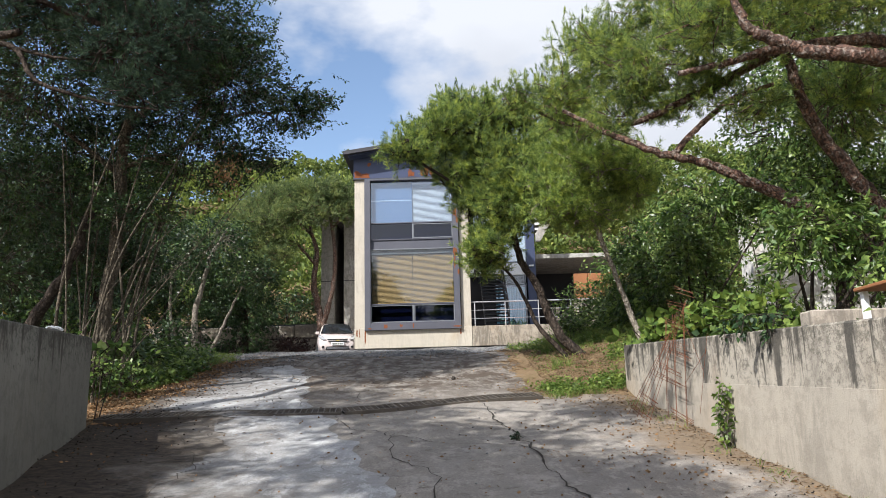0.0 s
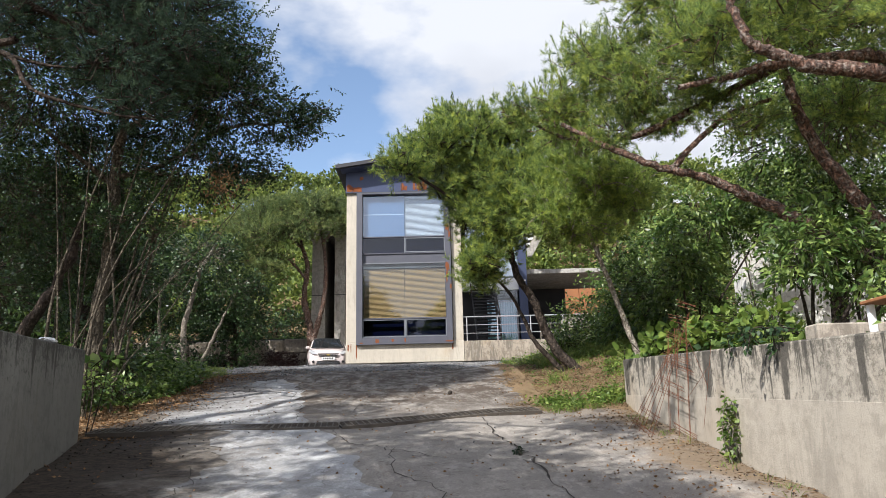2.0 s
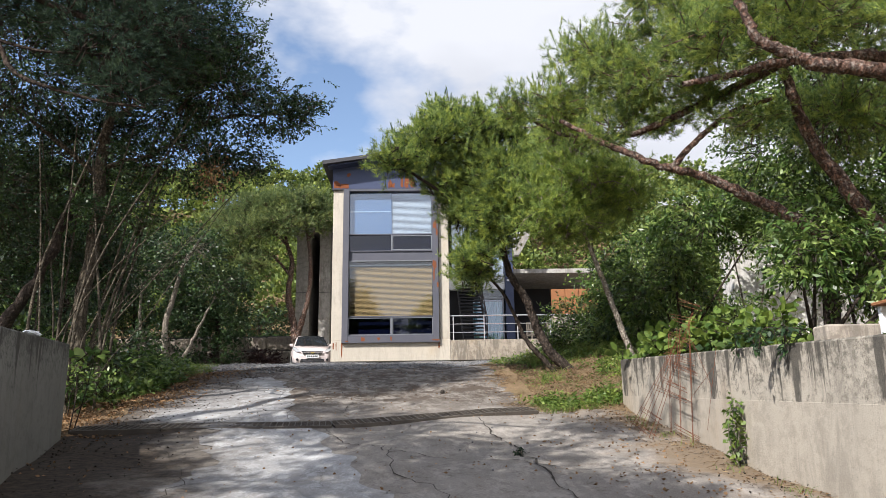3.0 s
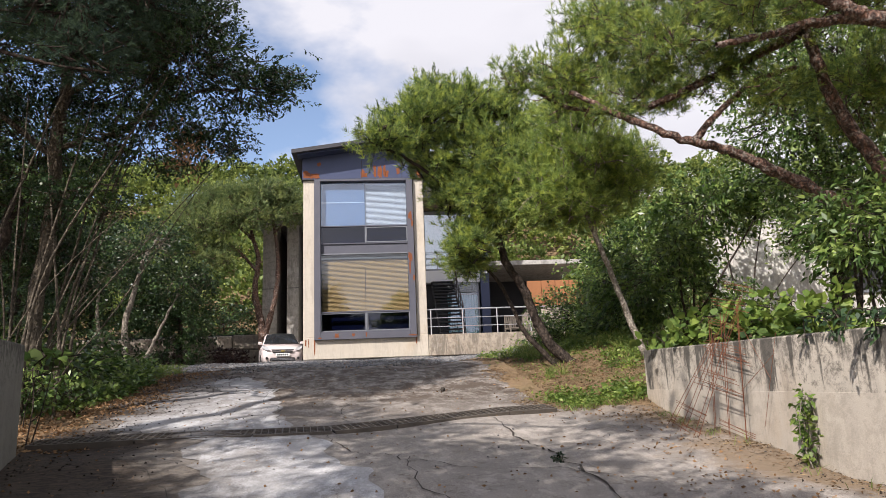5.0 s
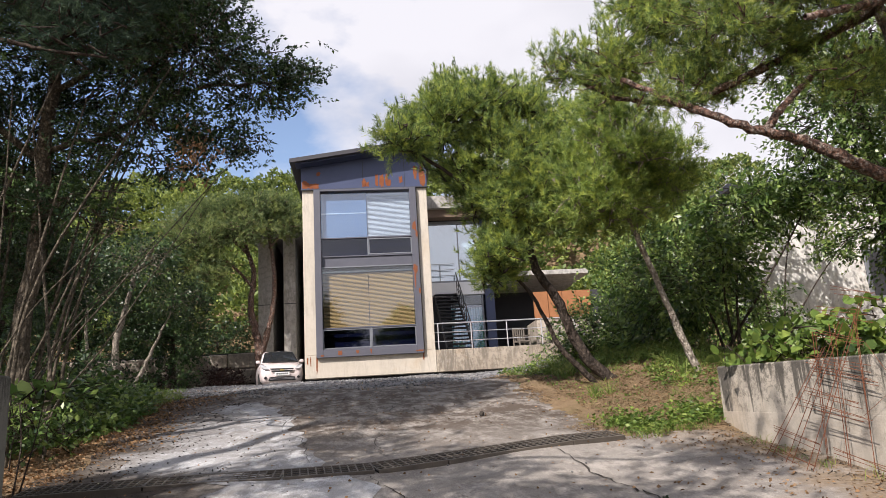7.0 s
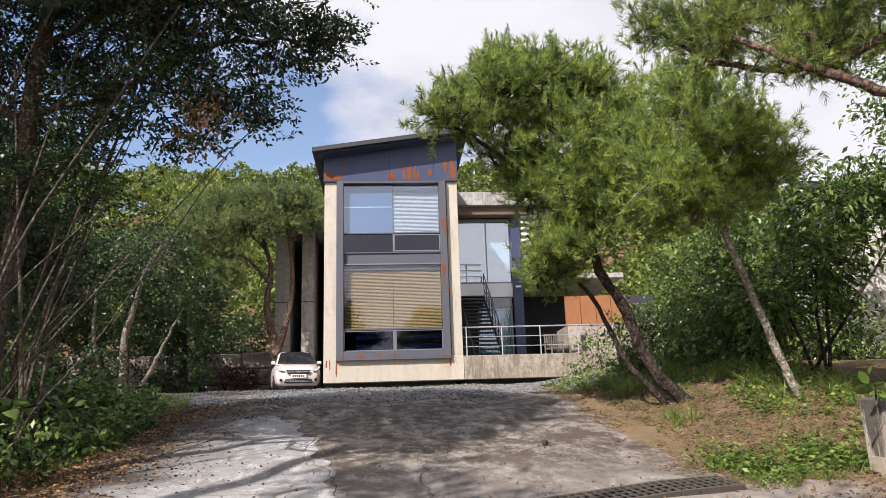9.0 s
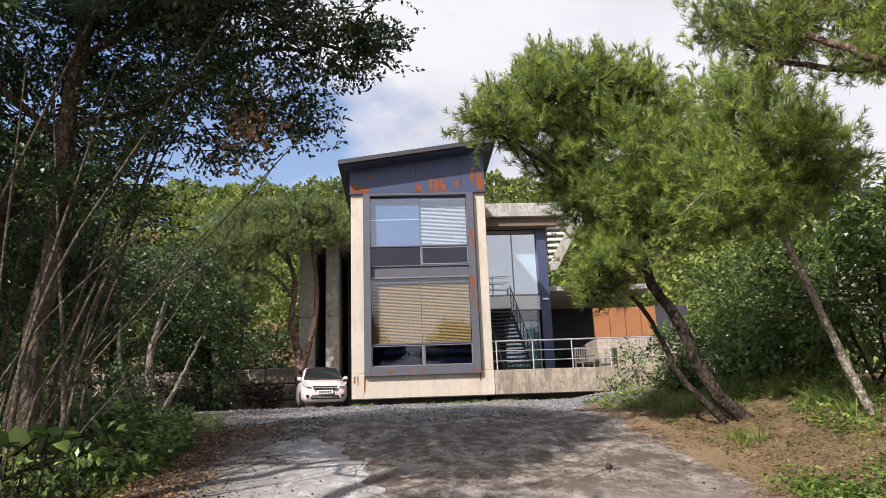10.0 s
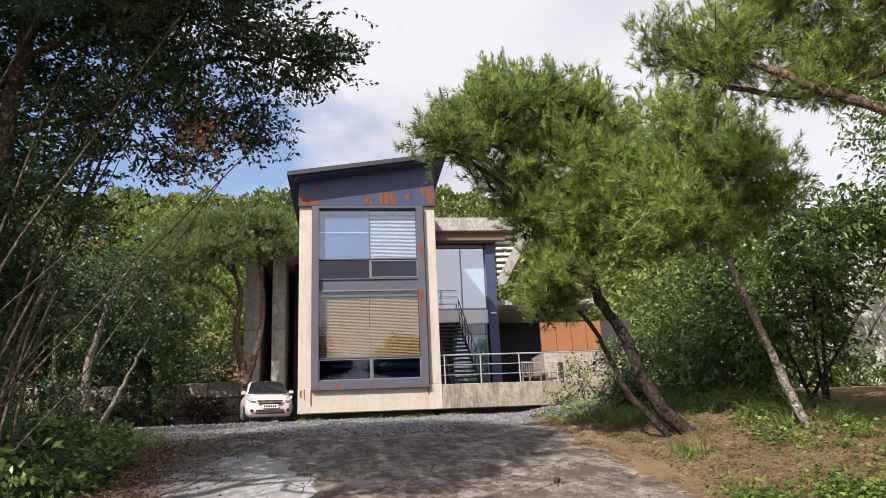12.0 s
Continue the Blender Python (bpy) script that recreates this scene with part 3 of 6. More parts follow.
dy = np.arange(-33.5, -8.2, 0.13)
s = np.linspace(0, 1, 60)
lo, hi = drive_edges(dy)
DX = lo[:, None] + (hi - lo)[:, None] * s[None]
DY = np.repeat(dy[:, None], len(s), 1)
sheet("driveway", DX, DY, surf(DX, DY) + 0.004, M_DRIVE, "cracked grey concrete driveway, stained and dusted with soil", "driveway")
vy = np.arange(-10.4, 10.3, 0.16)
vx = np.arange(-14.5, 6.4, 0.3)
VX, VY = np.meshgrid(vx, vy)
VY = VY + 0.25 * np.sin(VX * 1.7) * smoothstep(-9, -10.2, VY)
near = smoothstep(-9.6, -10.3, VY) * 0.05 + 0.06 * smoothstep(3.2, 4.2, VX) + 0.06 * smoothstep(-5, -6.5, VX) * smoothstep(-6, -8, VY)
sheet("gravel_yard", VX, VY, surf(VX, VY) + 0.012 - near, M_GRAVEL, "loose grey crushed-stone gravel in the yard", "gravel")

# the pale, newer pour in the drive
py = np.arange(-26, -11.6, 0.12)
pl = np.interp(py, (-26, -20, -17.2, -16.6, -13.5, -12.2), (-0.6, -0.9, -1.15, -2.5, -2.75, -2.2)) + 0.16 * np.sin(2.6 * py) + 0.07 * np.sin(9 * py) + 0.05 * np.sin(17 * py)
pr = np.interp(py, (-26, -20.4, -17.1, -16.6, -13, -11.8), (2.2, 1.0, -0.15, -0.45, -1.2, -1.7)) + 0.06 * np.sin(5 * py + 1) + 0.05 * np.sin(11 * py)
PX = pl[:, None] + (pr - pl)[:, None] * np.linspace(0, 1, 24)[None]
PYY = np.repeat(py[:, None], 24, 1)
sheet("concrete_patch", PX, PYY, surf(PX, PYY) + 0.012, M_PATCH, "paler smooth concrete patch poured on the driveway", "concrete patch")


def drift(name, label, x_of, x0, x1, y0, y1, material, lift, seed):
    """Soil lying unevenly over the drive: it thins out and dips under the concrete."""
    yy = np.arange(y0, y1, 0.05)
    ss = np.linspace(x0, x1, int(abs(x1 - x0) / 0.04))
    Y = np.repeat(yy[:, None], len(ss), 1)
    X = x_of(Y) + ss[None]
    n = np.sin(3.1 * X + 1.7 * Y + seed) * np.sin(2.3 * Y - 1.9 * X) + 0.7 * np.sin(7.3 * X - 3.9 * Y) * np.sin(5.7 * Y + 2 * X + seed) + 0.9 * np.sin(15 * X + 3 * Y) * np.sin(13 * Y - 5 * X) + 0.8 * np.sin(29 * X - 9 * Y) * np.sin(27 * Y + 11 * X)
    thin = np.abs(ss)[None] / max(abs(x0), abs(x1))
    Z = surf(X, Y) + 0.012 + lift * (0.8 - 1.9 * thin) + 0.015 * n
    sheet(name, X, Y, np.minimum(Z, surf(X, Y) + 0.05), material, label, "soil")


drift("soil_drift", "soil spread over the edge of the drive", lambda y: 2.85 + 0 * y, -0.45, 0.0, -16.2, -8.6, M_SOIL, 0.03, 4)


def ribbon(name, pts, width, material, parent, seed, lift=0.014):
    rng = np.random.default_rng(seed)
    p = smooth_line([(a, b, 0) for a, b in pts], 9, 0.0)
    p[:, :2] += rng.normal(0, 0.028, (len(p), 2))
    d = unit(np.gradient(p, axis=0))
    n = np.stack([-d[:, 1], d[:, 0], 0 * d[:, 0]], -1)
    w = width * rng.uniform(0.2, 1.1, (len(p), 1))
    w[-1] *= 0.1
    q = np.stack([p - n * w, p + n * w], 1).reshape(-1, 3)
    q[:, 2] = surf(q[:, 0], q[:, 1]) + lift
    i = np.arange(len(p) - 1) * 2
    return link(name, raw_mesh(name, q, np.stack([i, i + 1, i + 3, i + 2], -1)), material, parent)


cracks = thing("driveway_cracks", (1.9, -17, -2), "dark open cracks across the concrete driveway", "crack", kind="structure")
for n, (pts, w) in enumerate([
        (((1.85, -16.6), (1.95, -17.6), (2.1, -18.3), (2.2, -19.2), (2.35, -20.2), (2.5, -21.5), (2.4, -23)), 0.013),
        (((0.0, -17.1), (0.3, -17.9), (0.75, -18.3), (0.9, -19.2), (1.3, -19.9), (1.3, -21)), 0.007),
        (((0.75, -18.3), (1.3, -18.7), (2.1, -18.9)), 0.007),
        (((0.2, -16.4), (0.1, -15.3), (0.45, -14.4), (0.3, -13.2), (0.6, -11.8)), 0.005),
        (((-0.6, -16.4), (-0.75, -15.2), (-1.1, -14.3), (-1.0, -13)), 0.006),
        (((-2.2, -17.4), (-1.4, -18.3), (-0.9, -19.4), (-1.1, -20.6)), 0.006),
        (((1.0, -14.6), (1.8, -14.2), (2.5, -14.4)), 0.007),
        (((2.1, -18.9), (2.8, -19.4), (3.3, -19.3)), 0.006)]):
    ribbon("crack", pts, w, M_DIRT, cracks, 40 + n)


# ---- drainage grate across the drive ----
def grate_panel(a, b, width, clean):
    a, b = Vector(a), Vector(b)
    mid = (a + b) / 2
    d = b - a
    yaw = math.atan2(d.y, d.x)
    ln = d.length - 0.012
    m = Matrix.Translation(mid) @ Matrix.Rotation(yaw, 4, "Z") @ Matrix.Rotation(-math.asin(d.z / d.length), 4, "Y") @ Matrix.Rotation(0.16, 4, "X")
    t = thing("drainage_grate", mid, "rusty dark iron drainage grate set across the concrete drive" if clean else "drainage grate half buried in soil and leaves", "drain grate", "drainage grate panels")
    # Black slab level with the drive, painting the dark depth between the bars.
    part("channel_shade", box((-ln / 2, -width / 2, -0.02), (ln / 2, width / 2, 0.012), 0, m), M_GAP_SHADE, t)
    for sy in (-1, 1):
        part("edge_bar", box((-ln / 2, sy * width / 2 - 0.012, -0.05), (ln / 2, sy * width / 2 + 0.012, 0.036), 0.003, m), M_IRON, t)
    bm = bmesh.new()
    k = int(ln / 0.07)
    for i in range(k + 1):
        x = -ln / 2 + ln * i / k
        add_box(bm, (x - 0.006, -width / 2, 0.024), (x + 0.006, width / 2, 0.034), 0, m)
    part("crossbar_grid", bm, M_IRON, t, kind="stuff")
    bm = bmesh.new()
    for i in range(1, 4):
        y = -width / 2 + width * i / 4
        add_box(bm, (-ln / 2, y - 0.005, 0.026), (ln / 2, y + 0.005, 0.035), 0, m)
    part("lengthwise_grid", bm, M_IRON, t, kind="stuff")


gp = [(-2.95, -16.98), (-1.9, -16.98), (-0.75, -16.95), (0.05, -16.86), (0.7, -16.66), (1.35, -16.46), (2.0, -16.27), (2.6, -16.1)]
for i in range(len(gp) - 1):
    (ax0, ay0), (bx0, by0) = gp[i], gp[i + 1]
    grate_panel((ax0, ay0, float(surf(ax0, ay0)) + 0.006), (bx0, by0, float(surf(bx0, by0)) + 0.006), 0.32, 1 < i < 7)


# ---- gate walls ----
def gate_wall(name, line, top, thick, side, label, material):
    bm = bmesh.new()
    rows = []
    for (x, y) in line:
        z1, z0 = float(top(y)), float(np.interp(y, PROFILE_Y, PROFILE_Z)) - 0.6
        rows.append([bm.verts.new(p) for p in ((x, y, z0), (x, y, z1 - 0.015), (x + side * 0.015, y, z1), (x + side * thick - side * 0.015, y, z1), (x + side * thick, y, z1 - 0.015), (x + side * thick, y, z0))])
    for a, b in zip(rows[:-1], rows[1:]):
        for k in range(5):
            bm.faces.new((a[k], a[k + 1], b[k + 1], b[k]))
    bm.faces.new(rows[0])
    bm.faces.new(rows[-1][::-1])
    ob = part(name, bm, material)
    return tagged(ob, label, "wall", kind="structure")


ry = np.linspace(-16.15, -34, 18)
gate_wall("wall_right", [(float(right_wall_x(y)), float(y)) for y in ry], right_top, 0.2, 1, "low weathered grey concrete retaining wall, streaked and stained", M_WALL)
gate_wall("wall_right_lower", [(float(right_wall_x(y)) - 0.0015, float(y)) for y in ry], lambda y: right_top(y) - 0.46, 0.1, 1, "paler lower lift of the concrete retaining wall", M_WALL_PALE)
ly = np.linspace(-17.38, -34, 18)
gate_wall("wall_left", [(float(left_wall_x(y)), float(y)) for y in ly], left_top, 0.2, -1, "shaded grey concrete retaining wall with dark streaks", M_WALL_SHADED)


# ---- tower ----
tower = thing("tower_house", (0, 4, -0.2), "two-storey cream concrete tower with tall windows and rusty steel fascia", "house")
part("base", box((-2.12, 0.0, 0.06), (2.13, 0.35, 0.80), 0.012), M_CREAM, tower, "cream concrete plinth with rust runs")
part("pillar", box((-2.12, 0.02, 0.80), (-1.72, 8.0, 6.42), 0.012), M_CREAM, tower)
part("pillar", box((1.76, 0.02, 0.80), (2.12, 8.0, 6.42), 0.012), M_CREAM, tower)
part("floor", box((-1.72, 0.36, 0.5), (1.76, 8.0, 0.72)), M_FIN, tower)
# Near-black box that paints the shadow gap below the plinth.
part("footing", box((-1.9, 0.5, -0.4), (1.9, 7.8, 0.5)), M_VOID, tower, "footing set back under the plinth, coloured near black for the shadow gap")
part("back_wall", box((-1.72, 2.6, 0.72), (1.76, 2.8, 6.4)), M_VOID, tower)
part("upper_floor", box((-1.72, 0.30, 3.72), (1.76, 2.6, 4.0)), M_FIN, tower)
roof_z = lambda x: 7.23 + (x + 2.47) * 0.138
bm = add_prism(bmesh.new(), [(-2.15, 6.40), (2.14, 6.40), (2.14, roof_z(2.14) - 0.02), (-2.15, roof_z(-2.15) - 0.02)], "y", -0.03, 0.12)
fascia = part("fascia", bm, M_STEEL, tower, "blue-grey steel fascia with flaking rust")
bm = add_prism(bmesh.new(), [(-2.15, 6.40), (2.14, 6.40), (2.14, roof_z(2.14) - 0.02), (-2.15, roof_z(-2.15) - 0.02)], "y", 0.12, 8.0)
part("upper_wall", bm, M_STEEL, tower)
part("drip_edge", box((-2.17, -0.06, 6.385), (2.16, 0.0, 6.42), 0.004), M_BLACK, fascia)
bm = add_prism(bmesh.new(), [(-2.47, 7.21), (2.5, roof_z(2.5) - 0.02), (2.5, roof_z(2.5) + 0.12), (-2.47, 7.35)], "y", -0.60, 8.3)
part("roof", bm, M_ROOF, tower, "dark sloping sheet roof with an overhang")
bm = add_prism(bmesh.new(), [(-2.3, 7.18), (2.4, roof_z(2.4) - 0.06), (2.4, roof_z(2.4) - 0.021), (-2.3, 7.232)], "y", -0.45, 0.0)
part("soffit", bm, M_STEEL, tower)
for x in (-0.05, 1.38):
    part("seam", box((x - 0.008, -0.036, 6.43), (x + 0.008, -0.029, roof_z(x) - 0.1)), M_BLACK, fascia)


def rust_patch(x, z, w, h, seed, y, parent):
    r = random.Random(seed)
    bm = bmesh.new()
    vs = []
    for k in range(14):
        a = k / 14 * 2 * math.pi
        q = 1 + r.uniform(-0.3, 0.3)
        ca, sa = math.cos(a), math.sin(a)
        vs.append(bm.verts.new((x + w / 2 * q * math.copysign(abs(ca) ** 0.6, ca), y, z + h / 2 * q * math.copysign(abs(sa) ** 0.6, sa))))
    f = bm.faces.new(vs)
    ex = bmesh.ops.extrude_face_region(bm, geom=[f])
    bmesh.ops.translate(bm, verts=[g for g in ex["geom"] if isinstance(g, bmesh.types.BMVert)], vec=(0, -0.004, 0))
    part("rust_patch", bm, M_RUST, parent, "flaking orange rust")


for n, (x, z, w, h) in enumerate([(-2.0, 6.58, 0.26, 0.30), (-1.72, 6.54, 0.32, 0.20), (-1.56, 6.98, 0.13, 0.15), (-0.02, 6.60, 0.14, 0.26), (0.09, 6.55, 0.14, 0.18), (0.42, 6.72, 0.10, 0.42), (0.60, 6.66, 0.16, 0.46), (0.76, 6.70, 0.10, 0.44), (0.86, 6.58, 0.10, 0.26), (1.26, 6.70, 0.14, 0.22), (1.76, 6.95, 0.12, 0.45), (1.98, 6.78, 0.20, 0.66)]):
    rust_patch(x, z, w, h, 300 + n, -0.0305, fascia)

for n, (x, z, w, h) in enumerate([(-2.03, 0.62, 0.05, 0.22), (-1.93, 0.60, 0.03, 0.26), (-1.73, 0.50, 0.05, 0.52), (1.72, 0.62, 0.05, 0.25)]):
    rust_patch(x, z, w, h, 370 + n, -0.0005, tower)

# window bay: steel surround, mullions, panes and blinds
bay = part("window_frame", add_box(add_box(add_box(add_box(bmesh.new(), (-1.735, -0.13, 0.70), (-1.515, 0.10, 6.385), 0.008), (1.515, -0.13, 0.70), (1.735, 0.10, 6.385), 0.008), (-1.515, -0.13, 0.70), (1.515, 0.10, 0.965), 0.008), (-1.515, -0.13, 6.31), (1.515, 0.10, 6.385), 0.008), M_FRAME, tower, "grey painted steel window surround with rust spots")
for n, (x, z, w, h) in enumerate([(1.63, 5.0, 0.12, 0.30), (1.69, 4.72, 0.07, 0.26), (1.60, 3.50, 0.14, 0.28), (1.57, 3.12, 0.06, 0.5), (1.70, 2.75, 0.08, 0.16), (-0.98, 0.83, 0.14, 0.15), (-0.42, 0.84, 0.10, 0.10), (0.02, 0.84, 0.06, 0.14), (1.62, 0.78, 0.24, 0.05), (-1.55, 0.76, 0.12, 0.05)]):
    rust_patch(x, z, w, h, 340 + n, -0.1305, bay)


def trim(x0, x1, z0, z1, name="mullion", material=None, y0=-0.02, y1=0.07):
    part(name, box((x0, y0, z0), (x1, y1, z1), 0.004), material or M_ALU, bay)


trim(-1.515, 1.515, 4.66, 4.70, "transom", M_FRAME)
trim(-1.515, 1.515, 4.03, 4.07, "transom", M_FRAME)
trim(-1.515, 1.515, 3.66, 3.70, "transom")
trim(-1.515, 1.515, 1.62, 1.66, "transom", M_FRAME)
trim(0.02, 0.06, 0.97, 1.62)
trim(0.02, 0.06, 4.07, 4.66)
for x0, x1, z0, z1 in ((0.06, 1.515, 4.09, 4.64), (-1.515, 0.02, 0.985, 1.61), (0.06, 1.515, 0.985, 1.61)):
    part("sash", add_box(add_box(add_box(add_box(bmesh.new(), (x0, 0.0, z0), (x1, 0.05, z0 + 0.03)), (x0, 0.0, z1 - 0.03), (x1, 0.05, z1)), (x0, 0.0, z0 + 0.03), (x0 + 0.03, 0.05, z1 - 0.03)), (x1 - 0.03, 0.0, z0 + 0.03), (x1, 0.05, z1 - 0.03)), M_ALU, bay)


def pane(x0, x1, z0, z1, material, y=0.03):
    ob = part("pane", box((x0, y, z0), (x1, y + 0.006, z1)), material, bay)
    ob.visible_shadow = False


# Navy sheets added behind the lower lights so the rooms read as dark.
for z0, z1 in ((4.02, 4.68), (0.98, 1.63)):
    part("backing", box((-1.5, 0.30, z0), (1.5, 0.32, z1)), M_NAVY, bay)
pane(-1.515, 1.515, 4.70, 6.31, M_GLASS_SKY)
pane(-1.515, 0.02, 4.07, 4.66, M_GLASS_DARK)
pane(0.09, 1.485, 4.12, 4.61, M_GLASS_DARK)
part("spandrel", box((-1.515, 0.02, 3.70), (1.515, 0.06, 4.03)), M_FRAME, bay)
pane(-1.515, 1.515, 1.66, 3.66, M_GLASS)
pane(-1.485, -0.01, 1.015, 1.58, M_GLASS_DARK)
pane(0.09, 1.485, 1.015, 1.58, M_GLASS_DARK)
# Blue sheet and pale line: the pane's sky reflection painted behind the glass.
part("sky_reflection_sheet", box((-1.515, 0.10, 4.70), (0.03, 0.115, 6.31)), M_SKY_SHEET, bay, "blue sheet standing in for the sky reflected in the pane")
part("reflection_line", box((-1.5, 0.088, 5.56), (0.0, 0.099, 5.59)), M_PALE_SHEET, bay)


def blind(x0, x1, z0, z1, pitch, material, label, y=0.16):
    t = thing("venetian_blind", ((x0 + x1) / 2, y, z0), label, "blind", "window blinds")
    part("head_rail", box((x0, y - 0.03, z1 - 0.05), (x1, y + 0.03, z1)), M_WHITE, t)
    me = None
    n = int((z1 - z0 - 0.05) / pitch)
    for i in range(n):
        z = z0 + pitch * (i + 0.5)
        if me is None:
            bm = box((x0, -0.022, -0.0012), (x1, 0.022, 0.0012), 0, Matrix.Rotation(radians(58), 4, "X"))
            me = bpy.data.meshes.new("slat")
            bm.to_mesh(me)
            bm.free()
            me.materials.append(material)
        ob = new("slat", me)
        ob.parent = t
        ob.matrix_parent_inverse = Matrix.Translation(-Vector(t.location))
        ob.location = (0, y, z)
    part("bottom_rail", box((x0, y - 0.025, z0 - 0.01), (x1, y + 0.025, z0 + 0.012)), material, t)


blind(0.05, 1.5, 4.72, 6.26, 0.045, M_BLINDW, "closed white venetian blind behind the upper window")
blind(-1.5, -0.0, 1.70, 3.58, 0.045, M_BLIND, "closed tan venetian blind behind the lower window")
blind(0.02, 1.5, 1.70, 3.58, 0.045, M_BLIND, "closed tan venetian blind behind the lower window")


# ---- terrace, stair and rear wing ----
M_TERR = concrete("stained_terrace_concrete", (0.37, 0.325, 0.265), (0.27, 0.225, 0.175), 0.6, (0.33, 0.22, 0.12))
terrace = thing("terrace", (4.5, 3, 0), "raised concrete terrace with a rust-streaked edge", "terrace", kind="structure")
part("edge_wall", box((2.135, 0.02, 0.06), (9.5, 0.30, 0.78), 0.01), M_TERR, terrace)
part("deck", box((2.135, 0.30, 0.3), (9.5, 14.0, 0.76)), M_FIN, terrace)
part("footing", box((2.135, 0.5, -0.4), (9.3, 13.5, 0.3)), M_VOID, terrace)

rail = thing("terrace_railing", (4.5, 0.15, 0.78), "grey galvanised pipe railing along the terrace edge", "railing")
for x in (2.25, 3.36, 4.57, 5.75, 6.9, 8.1):
    part("post", add_rod(bmesh.new(), (x, 0.16, 0.78), (x, 0.16, 1.66), 0.02), M_RAIL, rail)
for z, r in ((1.66, 0.022), (1.36, 0.012), (1.06, 0.012)):
    part("rail", add_rod(bmesh.new(), (2.13, 0.16, z), (8.6, 0.16, z), r), M_RAIL, rail)

wing = thing("rear_wing", (4, 9, 0.7), "glass-fronted rear wing with white panels and a concrete parapet", "house")
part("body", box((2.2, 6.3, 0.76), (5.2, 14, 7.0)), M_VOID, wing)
up = part("window", add_box(add_box(add_box(bmesh.new(), (2.5, 5.98, 6.72), (4.82, 6.12, 6.84)), (3.82, 5.99, 4.2), (3.86, 6.10, 6.72)), (2.5, 5.98, 4.16), (4.82, 6.12, 4.24)), M_ALU, wing)
for x0, x1 in ((2.5, 3.82), (3.86, 4.8)):
    part("pane", box((x0, 6.03, 4.24), (x1, 6.04, 6.72)), M_GLASS_WING, up).visible_shadow = False
    # Pale blue sheet that lends the upper glass its reflected-sky colour.
    part("curtain", box((x0, 6.2, 4.24), (x1, 6.22, 6.72)), M_PALE_SHEET, up)
part("slab_edge", box((2.2, 5.92, 3.62), (4.82, 6.28, 4.16), 0.006), M_WHITE, wing, "white slab edge panel")
low = part("window", add_box(add_box(bmesh.new(), (3.45, 5.98, 3.18), (4.78, 6.12, 3.24)), (4.70, 5.98, 0.8), (4.76, 6.12, 3.62)), M_ALU, wing)
part("pane", box((3.4, 6.03, 0.8), (4.7, 6.04, 3.18)), M_GLASS_SKY, low).visible_shadow = False
part("pane", box((3.4, 6.03, 3.24), (4.7, 6.04, 3.62)), M_GLASS, low).visible_shadow = False
bm = bmesh.new()
rows = []
for i in range(61):
    x = 3.4 + 1.3 * i / 60
    y = 6.2 + 0.03 * math.sin(i * 1.25) + 0.012 * math.sin(i * 2.9)
    rows.append((bm.verts.new((x, y, 0.8)), bm.verts.new((x, y, 3.1))))
for a, b in zip(rows[:-1], rows[1:]):
    bm.faces.new((a[0], b[0], b[1], a[1]))
part("curtain", bm, M_TEAL, low, "teal pleated curtain")
part("column", box((4.82, 5.80, 0.76), (5.2, 6.6, 6.84), 0.01), M_STEEL, wing, "blue-grey steel-clad column")
part("wall_lamp", box((4.90, 5.70, 3.95), (5.12, 5.80, 4.02), 0.01), M_WHITE, wing)
part("beam", box((2.13, 5.4, 6.86), (5.6, 5.9, 7.2), 0.01), plain("brown_soffit", (0.16, 0.11, 0.08), (0.12, 0.085, 0.06)), wing)
part("parapet", box((2.13, 5.2, 7.2), (6.2, 14, 7.75), 0.015), M_FIN, wing, "weathered concrete parapet")

perg = thing("pergola", (5.8, 5, 5), "pale slatted pergola roof slanting over the side terrace", "pergola")
for i in range(9):
    f = i / 8
    part("slat", box((5.24, 5.6 - 0.0 * f, 5.35 + 0.24 * i), (5.45 + 1.0 * f, 5.75, 5.44 + 0.24 * i)), M_WHITE, perg)
bm = add_prism(bmesh.new(), [(5.22, 5.0), (5.42, 5.0), (6.75, 7.3), (6.35, 7.3), (5.22, 5.35)], "y", 5.2, 5.5)
part("raking_beam", bm, M_FIN, perg)

side = thing("side_building", (9, 9, 0.7), "rust-orange timber-clad wall over a grey concrete base", "house")
part("wall", box((6.95, 6.0, 0.76), (12.5, 12, 2.44), 0.01), M_STONE, side)
for i in range(4):
    part("plank", box((6.9 + 0.62 * i, 5.95, 2.45), (7.5 + 0.62 * i, 6.1, 3.6), 0.006), M_ORANGE, side)
# Near-black wall in place of a deeply shaded void; slab added to shade it.
part("void_backdrop", box((5.25, 10.5, 0.76), (12.5, 11, 4.4)), M_VOID, side)
part("shade_canopy", box((5.25, 6.3, 4.4), (9.5, 11, 4.6), 0.01), M_FIN, side)

stair = thing("outdoor_stair", (3.3, 4, 0.76), "black open-tread steel stair up to the rear wing", "stairs")
steps = 16
for i in range(steps):
    y, z = 1.9 + 3.9 * i / steps, 0.86 + (3.62 - 0.86) * (i + 1) / steps
    part("tread", box((2.72, y, z - 0.045), (3.62, y + 0.27, z), 0.004), M_BLACK, stair)
for x in (2.70, 3.64):
    a, b = (1.8, 0.80), (5.85, 3.66)
    part("stringer", add_prism(bmesh.new(), [(a[0], a[1]), (b[0], b[1] - 0.2), (b[0], b[1]), (a[0], a[1] + 0.22)], "x", x - 0.02, x + 0.02), M_BLACK, stair)
